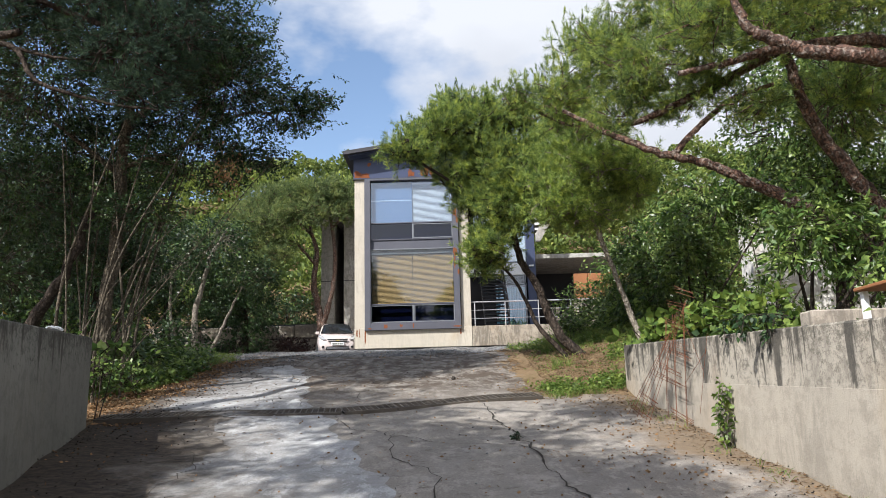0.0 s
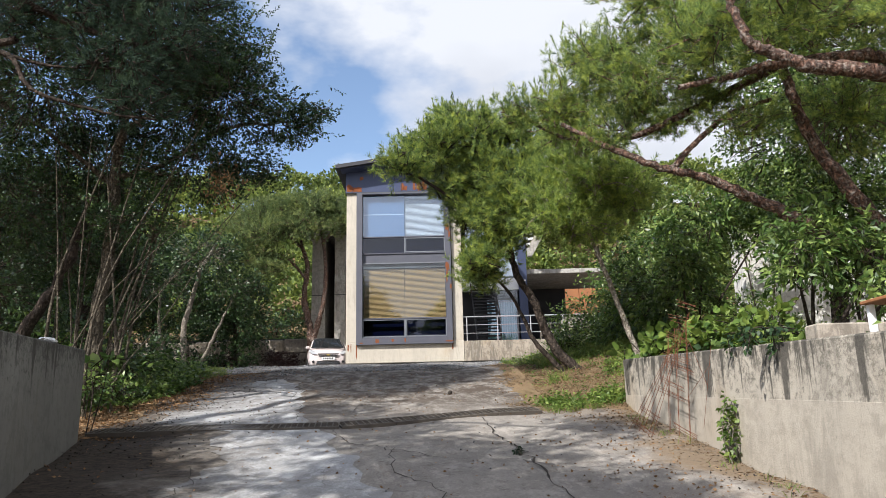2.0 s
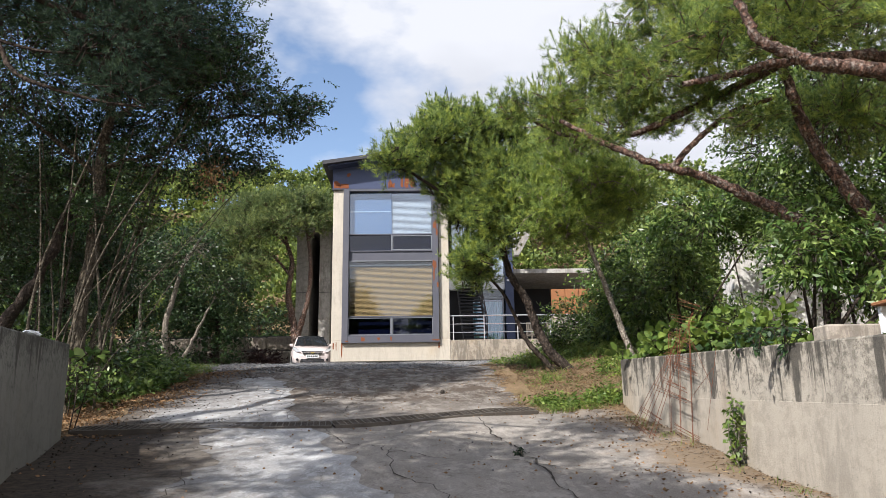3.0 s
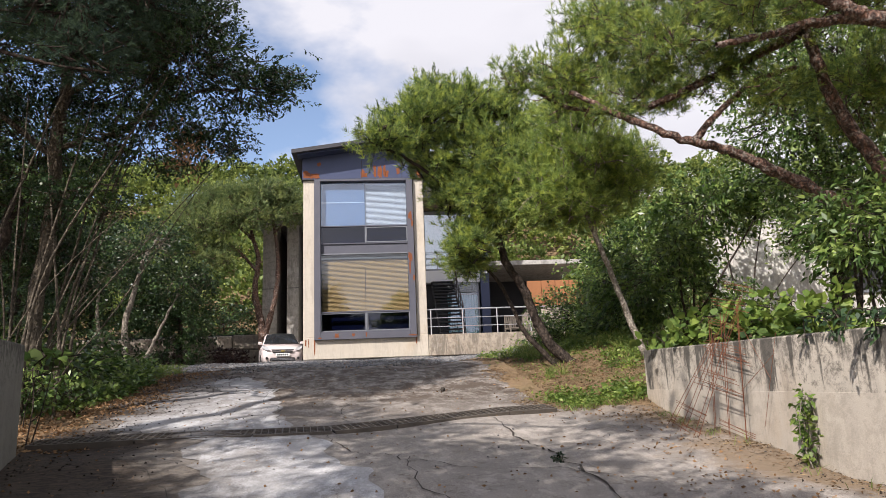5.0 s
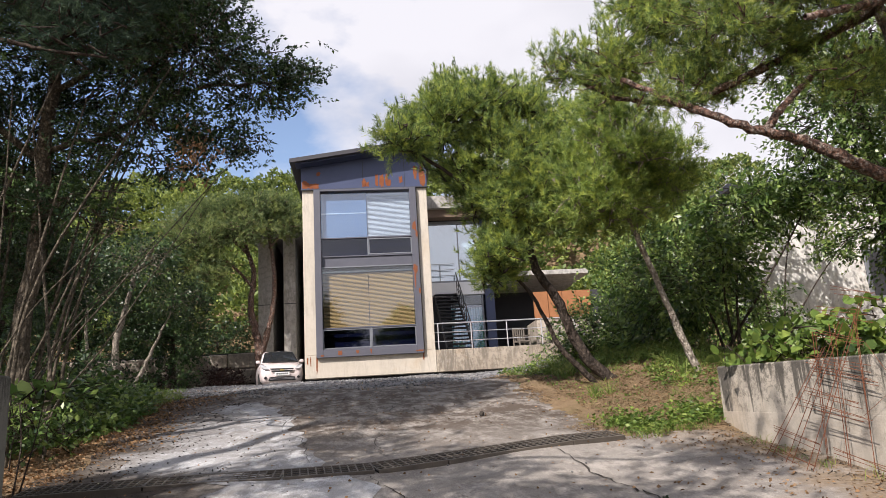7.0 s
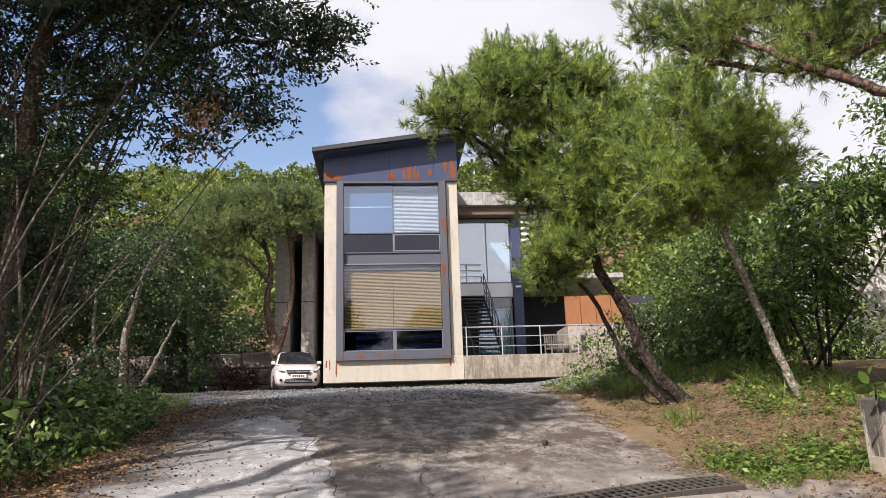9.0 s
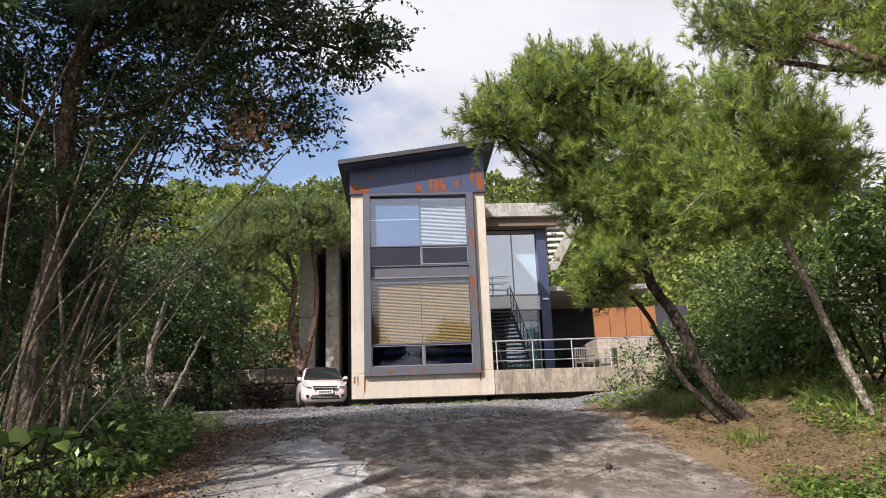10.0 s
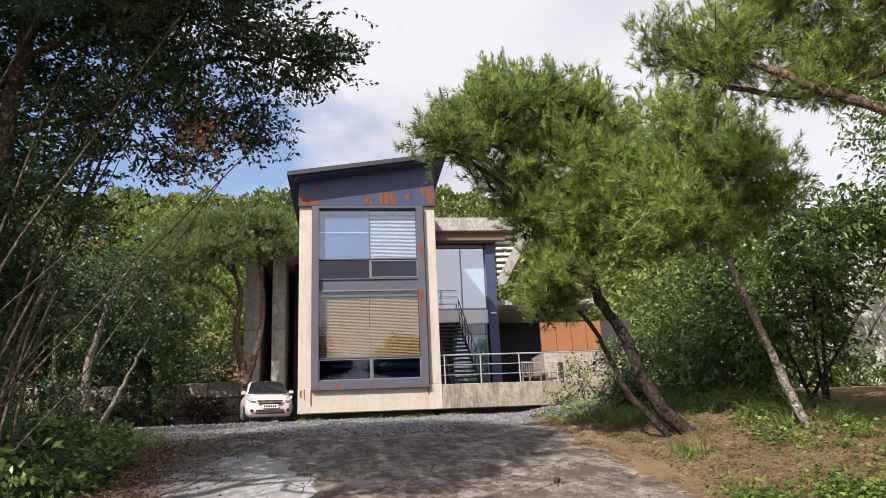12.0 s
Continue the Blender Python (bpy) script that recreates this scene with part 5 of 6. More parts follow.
pine("pine_tree", (-4.7, 7, gz(-4.7, 7)), "twisted red pine with a flat crown behind the parked car",
     [([(-4.65, 7, 0.0), (-4.62, 7, 1.29), (-4.75, 7, 2.5), (-4.98, 7, 3.72), (-4.85, 7, 5.1), (-5.2, 7, 6.4)], 0.20, 0.08), ([(-4.55, 6.95, 1.6), (-4.3, 6.9, 2.5), (-4.05, 6.9, 3.6), (-3.99, 6.9, 5.1), (-4.2, 6.9, 6.8)], 0.14, 0.07)],
     [([(-4.95, 7, 4.6), (-5.9, 6.8, 5.6), (-6.9, 6.6, 5.7)], 0.07, 0.03), ([(-4.2, 7, 6.2), (-3.2, 6.6, 7.2)], 0.06, 0.03), ([(-5.1, 7, 6.0), (-6.4, 6.8, 7.2), (-7.2, 6.5, 7.6)], 0.08, 0.03)],
     [((-5.2, 6.6, 7.6), (2.0, 1.5, 0.8)), ((-3.6, 6.6, 7.3), (1.2, 1.1, 0.6)), ((-7.2, 6.4, 7.0), (1.5, 1.3, 0.8)), ((-6.9, 6.2, 5.4), (1.2, 1.0, 0.45)), ((-4.6, 6.4, 7.9), (1.6, 1.3, 0.5)), ((-8.4, 6.3, 5.9), (1.2, 1.1, 0.7)), ((-6.6, 6.4, 7.6), (1.5, 1.3, 0.7)), ((-7.6, 6.0, 4.4), (1.0, 0.9, 0.4)), ((-5.0, 5.5, 6.7), (1.3, 0.9, 0.7)), ((-6.5, 5.4, 6.3), (1.2, 0.9, 0.7)), ((-3.3, 6.0, 6.8), (0.7, 0.6, 0.5)), ((-6.2, 5.4, 4.8), (0.8, 0.7, 0.4))],
     M_PINE_YARD, M_BARK_PINE, 32, per_m2=7.0, shoots=11, count=20, length=0.15, width=0.0085, reach=0.19)
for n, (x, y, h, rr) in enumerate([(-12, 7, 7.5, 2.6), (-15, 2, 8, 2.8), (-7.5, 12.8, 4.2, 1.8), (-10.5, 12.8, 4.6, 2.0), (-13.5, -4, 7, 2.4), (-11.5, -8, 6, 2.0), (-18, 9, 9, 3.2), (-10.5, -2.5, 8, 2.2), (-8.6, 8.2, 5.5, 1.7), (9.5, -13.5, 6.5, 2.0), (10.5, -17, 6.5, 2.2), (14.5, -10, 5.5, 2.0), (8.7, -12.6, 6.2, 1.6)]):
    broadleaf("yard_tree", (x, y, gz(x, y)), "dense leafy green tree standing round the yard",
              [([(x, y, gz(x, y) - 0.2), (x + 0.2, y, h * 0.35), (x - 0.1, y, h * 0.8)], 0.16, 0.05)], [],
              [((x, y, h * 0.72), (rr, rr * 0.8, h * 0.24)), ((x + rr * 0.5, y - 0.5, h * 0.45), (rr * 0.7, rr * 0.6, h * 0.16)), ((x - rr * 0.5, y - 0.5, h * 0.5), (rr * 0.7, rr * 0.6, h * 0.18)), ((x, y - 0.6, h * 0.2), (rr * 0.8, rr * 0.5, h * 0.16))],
              # Left of the tower the leaves take the shade-darkened colour, right the plain one.
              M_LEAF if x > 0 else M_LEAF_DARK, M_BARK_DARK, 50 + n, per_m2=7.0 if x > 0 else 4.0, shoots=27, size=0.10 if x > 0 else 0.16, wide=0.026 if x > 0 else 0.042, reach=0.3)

# shrubs over the bank and the wall
def shrub(loc, label, blobs, mat_leaf, seed, size, wide, per_m2=8, shoots=18, reach=0.2, droop=0.4, name="shrub"):
    x, y = loc
    z = gz(x, y)
    rng = np.random.default_rng(seed)
    st = [([(x + rng.normal(0, 0.12), y + rng.normal(0, 0.1), z - 0.15), (x * 0.5 + b[0][0] * 0.5, y * 0.5 + b[0][1] * 0.5, (z + b[0][2]) / 2), b[0]], 0.008 if "plant" in name else 0.03, 0.004 if "plant" in name else 0.01) for b in blobs]
    return broadleaf(name, (x, y, z), label, st, [], blobs, mat_leaf, M_BARK_DARK, seed, per_m2=per_m2, shoots=shoots, size=size, wide=wide, reach=reach, droop=droop, category="shrub", twig=0.006, shell=0.4, round_tip=wide > 0.05)


shrub((6.3, -11.5), "tall dense shrub with long drooping green leaves", [((6.0, -11.2, 0.6), (1.3, 1.0, 1.1)), ((7.0, -11.5, 1.9), (1.3, 1.0, 0.7)), ((5.3, -10.6, -0.2), (0.9, 0.8, 0.6)), ((6.0, -12.4, 0.9), (0.7, 0.6, 0.5)), ((8.2, -12, 2.2), (1.2, 1, 0.6))], M_LEAF, 61, 0.15, 0.028, 10, 21)
shrub((6.4, -7.6), "tall leafy shrub on the bank", [((6.2, -7.6, 1.4), (1.1, 0.9, 1.1)), ((6.8, -7.4, 0.2), (1.2, 0.8, 0.8)), ((5.6, -7.8, 0.3), (0.8, 0.8, 0.7))], M_LEAF, 69, 0.11, 0.027, 8, 27)
shrub((8.0, -7.2), "tall leafy shrub on the bank", [((8.0, -7.2, 1.6), (1.1, 0.9, 1.2)), ((8.4, -7.4, 0.2), (1.1, 0.8, 0.8)), ((7.4, -7.4, 2.5), (0.9, 0.8, 0.7))], M_LEAF, 70, 0.11, 0.027, 8, 27)
shrub((9.6, -7.4), "tall leafy shrub on the bank", [((9.4, -7.4, 0.4), (0.9, 0.8, 0.9)), ((9.2, -7.6, 2.8), (1.1, 0.8, 0.6)), ((10.6, -7.4, 3.1), (1.2, 0.8, 0.7)), ((11.6, -7.4, 2.0), (0.7, 0.6, 0.6)), ((10.6, -7.2, -0.2), (1.0, 0.8, 0.6))], M_LEAF, 73, 0.11, 0.027, 8, 27)
shrub((5.0, -9.2), "dark leafy shrub under the pine", [((5.0, -9.0, 0.1), (1.1, 0.9, 0.8)), ((6.2, -9.0, 0.8), (1.2, 0.9, 1.1)), ((4.2, -9.4, -0.3), (0.5, 0.5, 0.4))], M_LEAF, 62, 0.09, 0.022, 11, 27)
shrub((8.2, -14.6), "tall shrub with glossy green leaves", [((8.3, -14.6, 0.3), (0.9, 0.9, 0.9)), ((7.8, -14.4, 1.5), (1.1, 0.9, 0.6)), ((8.9, -15.4, 0.4), (1.0, 0.9, 1.2))], M_LEAF, 63, 0.10, 0.024, 11, 24)
shrub((5.75, -17.4), "small arching tree with bright pointed leaves behind the wall", [((5.7, -17.8, 0.0), (0.7, 0.55, 0.40)), ((6.4, -18.0, -0.2), (0.65, 0.6, 0.45)), ((5.3, -18.2, -0.35), (0.35, 0.35, 0.28)), ((6.3, -19.0, -0.5), (0.6, 0.6, 0.3)), ((5.75, -19.3, -0.85), (0.4, 0.4, 0.25))], M_LEAF, 64, 0.115, 0.02, 15, 24, 0.14)
shrub((4.25, -17.0), "low plant with broad bright green leaves trailing over the wall end", [((4.35, -16.9, -1.02), (0.5, 0.5, 0.2)), ((4.85, -17.4, -0.98), (0.5, 0.5, 0.22)), ((4.0, -16.4, -1.15), (0.35, 0.35, 0.18)), ((5.0, -18.2, -1.05), (0.4, 0.4, 0.22))], M_LEAF_LIME, 65, 0.12, 0.052, 15, 9, 0.09, 0.0, "broad_leaf_plant")
shrub((-3.6, -15.9), "low dense green plants beside the wall end", [((-3.5, -15.9, -1.35), (0.45, 0.45, 0.25)), ((-3.3, -15.4, -1.45), (0.35, 0.35, 0.2)), ((-4.0, -15.6, -1.2), (0.4, 0.4, 0.25))], M_LEAF, 66, 0.08, 0.024, 16, 12, 0.1, 0.1, "leafy_plant")
shrub((-2.95, -16.95), "few large round green leaves rising beside the wall end", [((-2.78, -17.02, -1.12), (0.22, 0.16, 0.09)), ((-3.05, -16.9, -1.2), (0.22, 0.2, 0.12))], M_LEAF, 78, 0.15, 0.068, 12, 3, 0.06, 0.0, "broad_leaf_plant")
shrub((-4.4, -13.2), "dark undergrowth along the edge of the drive", [((-4.2, -14.2, -1.2), (0.9, 0.9, 0.35)), ((-4.6, -12.8, -0.9), (0.9, 0.8, 0.4)), ((-5.6, -13.5, -0.6), (1.0, 0.9, 0.6)), ((-5.0, -11.4, -0.7), (0.8, 0.7, 0.3))], M_LEAF, 67, 0.13, 0.032, 8, 14)
shrub((4.4, -12.1), "wispy shrub with small pale leaves at the foot of the pines", [((4.3, -9.6, -0.5), (0.5, 0.5, 0.35)), ((5.5, -11.9, -0.8), (0.6, 0.5, 0.35)), ((4.9, -12.4, -1.0), (0.4, 0.4, 0.2))], M_LEAF_LIME, 68, 0.09, 0.022, 14, 16)


# ---- far woods on the hill ----
def woods(name, label, spots, leaf, seed, per):
    rng = np.random.default_rng(seed)
    pts, ways = [], []
    for x, y, r in spots:
        c = np.array([x, y, gz(x, y) + r * 0.9])
        d = unit(rng.normal(0, 1, (per, 3)))
        d[:, 1] = -np.abs(d[:, 1]) * 0.9 + 0.1 * d[:, 1]
        d[:, 2] = np.where(d[:, 2] < -0.3, -d[:, 2], d[:, 2])
        b = 1 + 0.22 * np.sin(d[:, :1] * 7 + x) * np.sin(d[:, 2:] * 8 + y)
        pts.append(c + d * np.array([r, r, r * 0.95]) * b * rng.uniform(0.8, 1.05, (per, 1)))
        ways.append(d + rng.normal(0, 0.5, d.shape))
    v, f = leaves(np.vstack(pts), np.vstack(ways), leaf, leaf * 0.36, rng)
    ob = link(name, raw_mesh(name, v, f), M_HILL)
    return tagged(ob, label, "woods", kind="stuff")


hr = np.random.default_rng(71)
spots = []
for row, y in enumerate(np.arange(15.5, 37, 1.7)):
    for x in np.arange(-34 - row, 26 + row * 0.6, 2.4 + row * 0.06):
        spots.append((x + hr.normal(0, 0.7), y + hr.normal(0, 0.6), hr.uniform(1.3, 2.3)))
woods("hillside_woods", "sunlit green wooded hillside rising behind the houses", spots, 0.32, 72, 520)

shrub((-6.7, 8.9), "rounded dark maroon shrub before the stone wall", [((-6.7, 8.9, 0.9), (0.9, 0.6, 0.55)), ((-6.0, 9.0, 0.7), (0.6, 0.5, 0.5))], M_MAROON, 74, 0.12, 0.04, 10, 18)
shrub((-8.9, 8.8), "rounded dark maroon shrub before the stone wall", [((-8.9, 8.8, 0.8), (0.9, 0.6, 0.6)), ((-8.2, 8.9, 0.5), (0.5, 0.5, 0.4))], M_MAROON, 75, 0.12, 0.04, 10, 18)
shrub((-6.2, -15.4), "amber-leaved bush behind the shaded wall", [((-6.2, -15.3, -0.35), (0.55, 0.5, 0.3)), ((-6.8, -15.0, -0.1), (0.5, 0.5, 0.3))], M_AMBER, 76, 0.09, 0.024, 10, 16)

shrub((5.8, -2.2), "wispy pale-leaved bush before the end of the terrace", [((5.7, -2.2, 0.5), (0.8, 0.6, 0.7)), ((6.7, -2.4, 0.8), (0.9, 0.7, 0.9)), ((5.0, -2.4, 0.0), (0.5, 0.5, 0.3))], M_LEAF, 77, 0.12, 0.03, 7, 14)


# ---- parked car ----
def loft(bm, rings):
    rows = [[bm.verts.new(p) for p in r] for r in rings]
    n = len(rows[0])
    for a, b in zip(rows[:-1], rows[1:]):
        for k in range(n):
            bm.faces.new((a[k], a[(k + 1) % n], b[(k + 1) % n], b[k]))
    bm.faces.new(rows[0])
    bm.faces.new(rows[-1][::-1])
    return bm


def car(loc, yaw):
    m = Matrix.Translation(loc) @ Matrix.Rotation(yaw, 4, "Z")
    t = thing("parked_car", loc, "small white hatchback car parked on the gravel beside the tower", "car")
    chrome = plain("chrome_trim", (0.6, 0.6, 0.62), (0.5, 0.5, 0.52), 4, 0.2, 0.9, 0)
    dark = plain("car_window_glass", (0.012, 0.014, 0.016), (0.02, 0.022, 0.025), 3, 0.06, 0, 0, 0.6)
    black = plain("black_plastic", (0.012, 0.012, 0.013), (0.02, 0.02, 0.021), 10, 0.5)
    ring = lambda y, hw, z0, z1, tuck=0.86: [(m @ Vector(p))[:] for p in ((-hw * tuck, y, z0), (hw * tuck, y, z0), (hw * 0.97, y, z0 + 0.12), (hw, y, (z0 + z1) / 2), (hw * 0.98, y, z1 - 0.14), (hw * 0.90, y, z1 - 0.03), (hw * 0.5, y, z1 + 0.015), (0, y, z1 + 0.022), (-hw * 0.5, y, z1 + 0.015), (-hw * 0.90, y, z1 - 0.03), (-hw * 0.98, y, z1 - 0.14), (-hw, y, (z0 + z1) / 2), (-hw * 0.97, y, z0 + 0.12))]
    bm = loft(bmesh.new(), [ring(0.0, 0.56, 0.24, 0.56), ring(0.07, 0.68, 0.20, 0.70), ring(0.2, 0.76, 0.19, 0.80), ring(0.45, 0.79, 0.19, 0.88), ring(0.85, 0.80, 0.19, 0.97), ring(1.6, 0.80, 0.19, 1.00), ring(2.8, 0.80, 0.19, 1.02), ring(3.4, 0.77, 0.22, 1.00), ring(3.58, 0.66, 0.28, 0.92)])
    body = part("body", bm, M_CARPAINT, t, smooth=True)
    cab = lambda y, z, hw: [(m @ Vector(p))[:] for p in ((-hw, y, z), (hw, y, z))]
    st = [(0.78, 0.95, 0.70, 0.95, 0.70), (1.62, 0.97, 0.735, 1.47, 0.54), (2.1, 0.98, 0.74, 1.51, 0.56), (3.0, 0.99, 0.74, 1.48, 0.54), (3.5, 0.97, 0.70, 1.02, 0.66)]
    rings = []
    for y, z0, w0, z1, w1 in st:
        z1 = max(z1, z0 + 0.02)
        rings.append([(m @ Vector(p))[:] for p in ((-w0, y, z0), (w0, y, z0), (w1 + (w0 - w1) * 0.25, y, z0 + (z1 - z0) * 0.8), (w1 * 0.9, y, z1), (0, y, z1 + 0.02), (-w1 * 0.9, y, z1), (-w1 - (w0 - w1) * 0.25, y, z0 + (z1 - z0) * 0.8))])
    part("cabin", loft(bmesh.new(), rings), M_CARPAINT, t, smooth=True)

    def slab(name, pts, material, parent, label="", off=(0, -0.006, 0.006), thick=0.012):
        bm = bmesh.new()
        f = bm.faces.new([bm.verts.new(m @ (Vector(p) + Vector(off))) for p in pts])
        ex = bmesh.ops.extrude_face_region(bm, geom=[f])
        bmesh.ops.translate(bm, verts=[g for g in ex["geom"] if isinstance(g, bmesh.types.BMVert)], vec=m.to_3x3() @ Vector((0, thick, -thick)))
        return part(name, bm, material, parent, label)

    slab("windscreen", [(-0.66, 0.80, 0.975), (-0.3, 0.755, 0.99), (0.3, 0.755, 0.99), (0.66, 0.80, 0.975), (0.52, 1.50, 1.405), (0.25, 1.545, 1.445), (-0.25, 1.545, 1.445), (-0.52, 1.50, 1.405)], dark, t, "dark reflecting windscreen", off=(0, -0.03, 0.03))
    for s in (-1, 1):
        slab("side_window", [(s * 0.745, 1.15, 1.02), (s * 0.75, 2.9, 1.04), (s * 0.60, 2.8, 1.38), (s * 0.60, 1.75, 1.38)], dark, t, off=(s * 0.012, 0, 0))
        slab("headlight", [(s * 0.44, 0.03, 0.66), (s * 0.60, 0.05, 0.66), (s * 0.72, 0.20, 0.76), (s * 0.745, 0.42, 0.86), (s * 0.66, 0.30, 0.86), (s * 0.50, 0.13, 0.76)], M_LAMP, body, "clear headlight", off=(s * 0.02, -0.045, 0.025))
        part("fog_lamp", add_rod(bmesh.new(), m @ Vector((s * 0.58, -0.03, 0.38)), m @ Vector((s * 0.58, 0.1, 0.38)), 0.05, 0.05, 12), black, body)
        mir = part("wing_mirror", add_box(bmesh.new(), (s * 0.80 - 0.07, 0.98, 0.98), (s * 0.80 + 0.09, 1.08, 1.10), 0.03, m), M_CARPAINT, t)
        for y in (0.62, 2.95):
            w = part("wheel", add_rod(bmesh.new(), m @ Vector((s * 0.62, y, 0.285)), m @ Vector((s * 0.81, y, 0.285)), 0.285, 0.285, 20), M_TYRE, t)
            part("rim", add_rod(bmesh.new(), m @ Vector((s * 0.80, y, 0.285)), m @ Vector((s * 0.818, y, 0.285)), 0.19, 0.17, 14), chrome, w)
        part("wiper", add_rod(bmesh.new(), m @ Vector((s * 0.1, 0.745, 1.015)), m @ Vector((s * 0.1 - 0.42, 0.80, 1.04)), 0.008), black, t)
    slab("grille", [(-0.36, -0.02, 0.585), (0.36, -0.02, 0.585), (0.42, 0.02, 0.70), (-0.42, 0.02, 0.70)], black, body, "black split grille", off=(0, -0.035, 0.01))
    part("grille_bar", add_box(bmesh.new(), (-0.40, -0.062, 0.632), (0.40, -0.03, 0.648), 0.004, m), M_CARPAINT, body)
    part("emblem", add_box(bmesh.new(), (-0.07, -0.072, 0.62), (0.07, -0.055, 0.66), 0.006, m), plain("gold_emblem", (0.5, 0.38, 0.12), (0.45, 0.33, 0.1), 5, 0.3, 0.5, 0), body)
    slab("air_intake", [(-0.48, -0.005, 0.28), (0.48, -0.005, 0.28), (0.44, -0.02, 0.40), (-0.44, -0.02, 0.40)], black, body, off=(0, -0.03, 0.0))
    for z in (0.315, 0.355):
        part("intake_bar", add_box(bmesh.new(), (-0.44, -0.048, z), (0.44, -0.03, z + 0.012), 0.002, m), chrome, body)
    pl = part("number_plate", add_box(bmesh.new(), (-0.26, -0.066, 0.445), (0.26, -0.045, 0.565), 0.004, m), M_PLATE, body, "white number plate with dark bars")
    for i in range(6):
        x = -0.2 + 0.07 * i
        part("bar", add_box(bmesh.new(), (x, -0.069, 0.475), (x + 0.045, -0.0665, 0.54), 0, m), black, pl)


car((-3.22, 3.05, gz(-3.2, 4.4, 0.005)), 0.20)


# ---- rusty wire mesh leaning on the wall ----
rr = random.Random(8)
mesh_bundle = thing("rusty_wire_mesh", (3.35, -17.0, gz(3.35, -17)), "bent sheets of rust-red steel mesh leaning on the concrete wall", "wire mesh")


def on_wall(y, d, h):
    """A place d metres out from the retaining wall and h above the ground."""
    y, h = y - 0.32, h * 0.9
    x = float(right_wall_x(y)) - d
    return Vector((x, y, gz(x, y) + h))


def wire(a, b, r=0.0029):
    part("wire", add_rod(bmesh.new(), a, b, r, r, 4), M_RUSTWIRE, mesh_bundle)


for k in range(3):
    for n in range(2):
        y = -17.45 - 0.25 * k - 0.03 * n + rr.uniform(-0.015, 0.015)
        wire(on_wall(y, 0.10 + 0.02 * n, 0.02), on_wall(y - rr.uniform(-0.02, 0.04), 0.04, 1.20 + 0.1 * k))
        y = -17.12 - 0.25 * k - 0.035 * n
        wire(on_wall(y, 0.42 - 0.03 * n, 0.01), on_wall(y - 0.42, 0.03, 1.10 + 0.22 * k + rr.uniform(-0.05, 0.05)))
for h, y0, y1, d in ((0.04, -17.05, -17.6, 0.36), (0.10, -17.55, -18.1, 0.10), (0.22, -17.1, -17.65, 0.27), (0.50, -17.3, -18.05, 0.16), (0.62, -17.35, -17.95, 0.13), (0.84, -17.4, -18.1, 0.08), (0.93, -17.4, -18.05, 0.07), (1.18, -17.45, -18.0, 0.05), (1.40, -17.55, -18.1, 0.04), (1.60, -17.75, -18.2, 0.03)):
    for n in range(3):
        e = rr.uniform(-0.05, 0.05)
        wire(on_wall(y0 + e, d, h + 0.028 * n + rr.uniform(-0.01, 0.01)), on_wall(y1 + e, d - 0.01, h - 0.05 + 0.028 * n + rr.uniform(-0.03, 0.03)))
wire(on_wall(-18.05, 0.05, 1.15), on_wall(-18.35, 0.05, 0.7), 0.002)
wire(on_wall(-18.2, 0.06, 0.2), on_wall(-18.5, 0.04, 1.15), 0.002)
wire(on_wall(-17.9, 0.06, 0.5), on_wall(-18.45, 0.04, 0.95), 0.002)


# ---- plants on and by the walls ----
def hanging(x, y, z, ln, n, seed, label, mat_leaf, size, wide, name="hanging_shoot"):
    rng = np.random.default_rng(seed)
    t = thing(name, (x, y, z), label, "plant")
    lines, P, W = [], [], []
    for i in range(n):
        a = np.array([x + rng.normal(0, 0.05), y + rng.normal(0, 0.18), z])
        b = a + np.array([-0.10 + rng.normal(0, 0.04), rng.normal(0, 0.12), -ln * rng.uniform(0.5, 1.0)])
        mid = (a + b) / 2 + np.array([-0.08, 0, 0.10])
        ln_pts = smooth_line([a, mid, b], 6)
        lines.append((ln_pts, 0.006, 0.003))
        for p in ln_pts[1:]:
            for _ in range(2):
                P.append(p + rng.normal(0, 0.02, 3))
                W.append(np.array([rng.normal(-0.3, 0.6), rng.normal(0, 0.7), rng.uniform(-1.0, 0.1)]))
    tube_part("stem", lines, M_BARK_DARK, t, 4, seed)
    v, f = leaves(np.array(P), np.array(W), size, wide, rng)
    link("leaves", raw_mesh("leaves", v, f), mat_leaf, t)


for n, (y, ln) in enumerate([(-19.3, 0.16), (-20.1, 0.20)]):
    hanging(float(right_wall_x(y)) + 0.06, y, float(right_top(y)) + 0.10, ln, 3, 80 + n, "leafy shoots hanging over the top of the wall", M_LEAF_DARK, 0.09, 0.018)


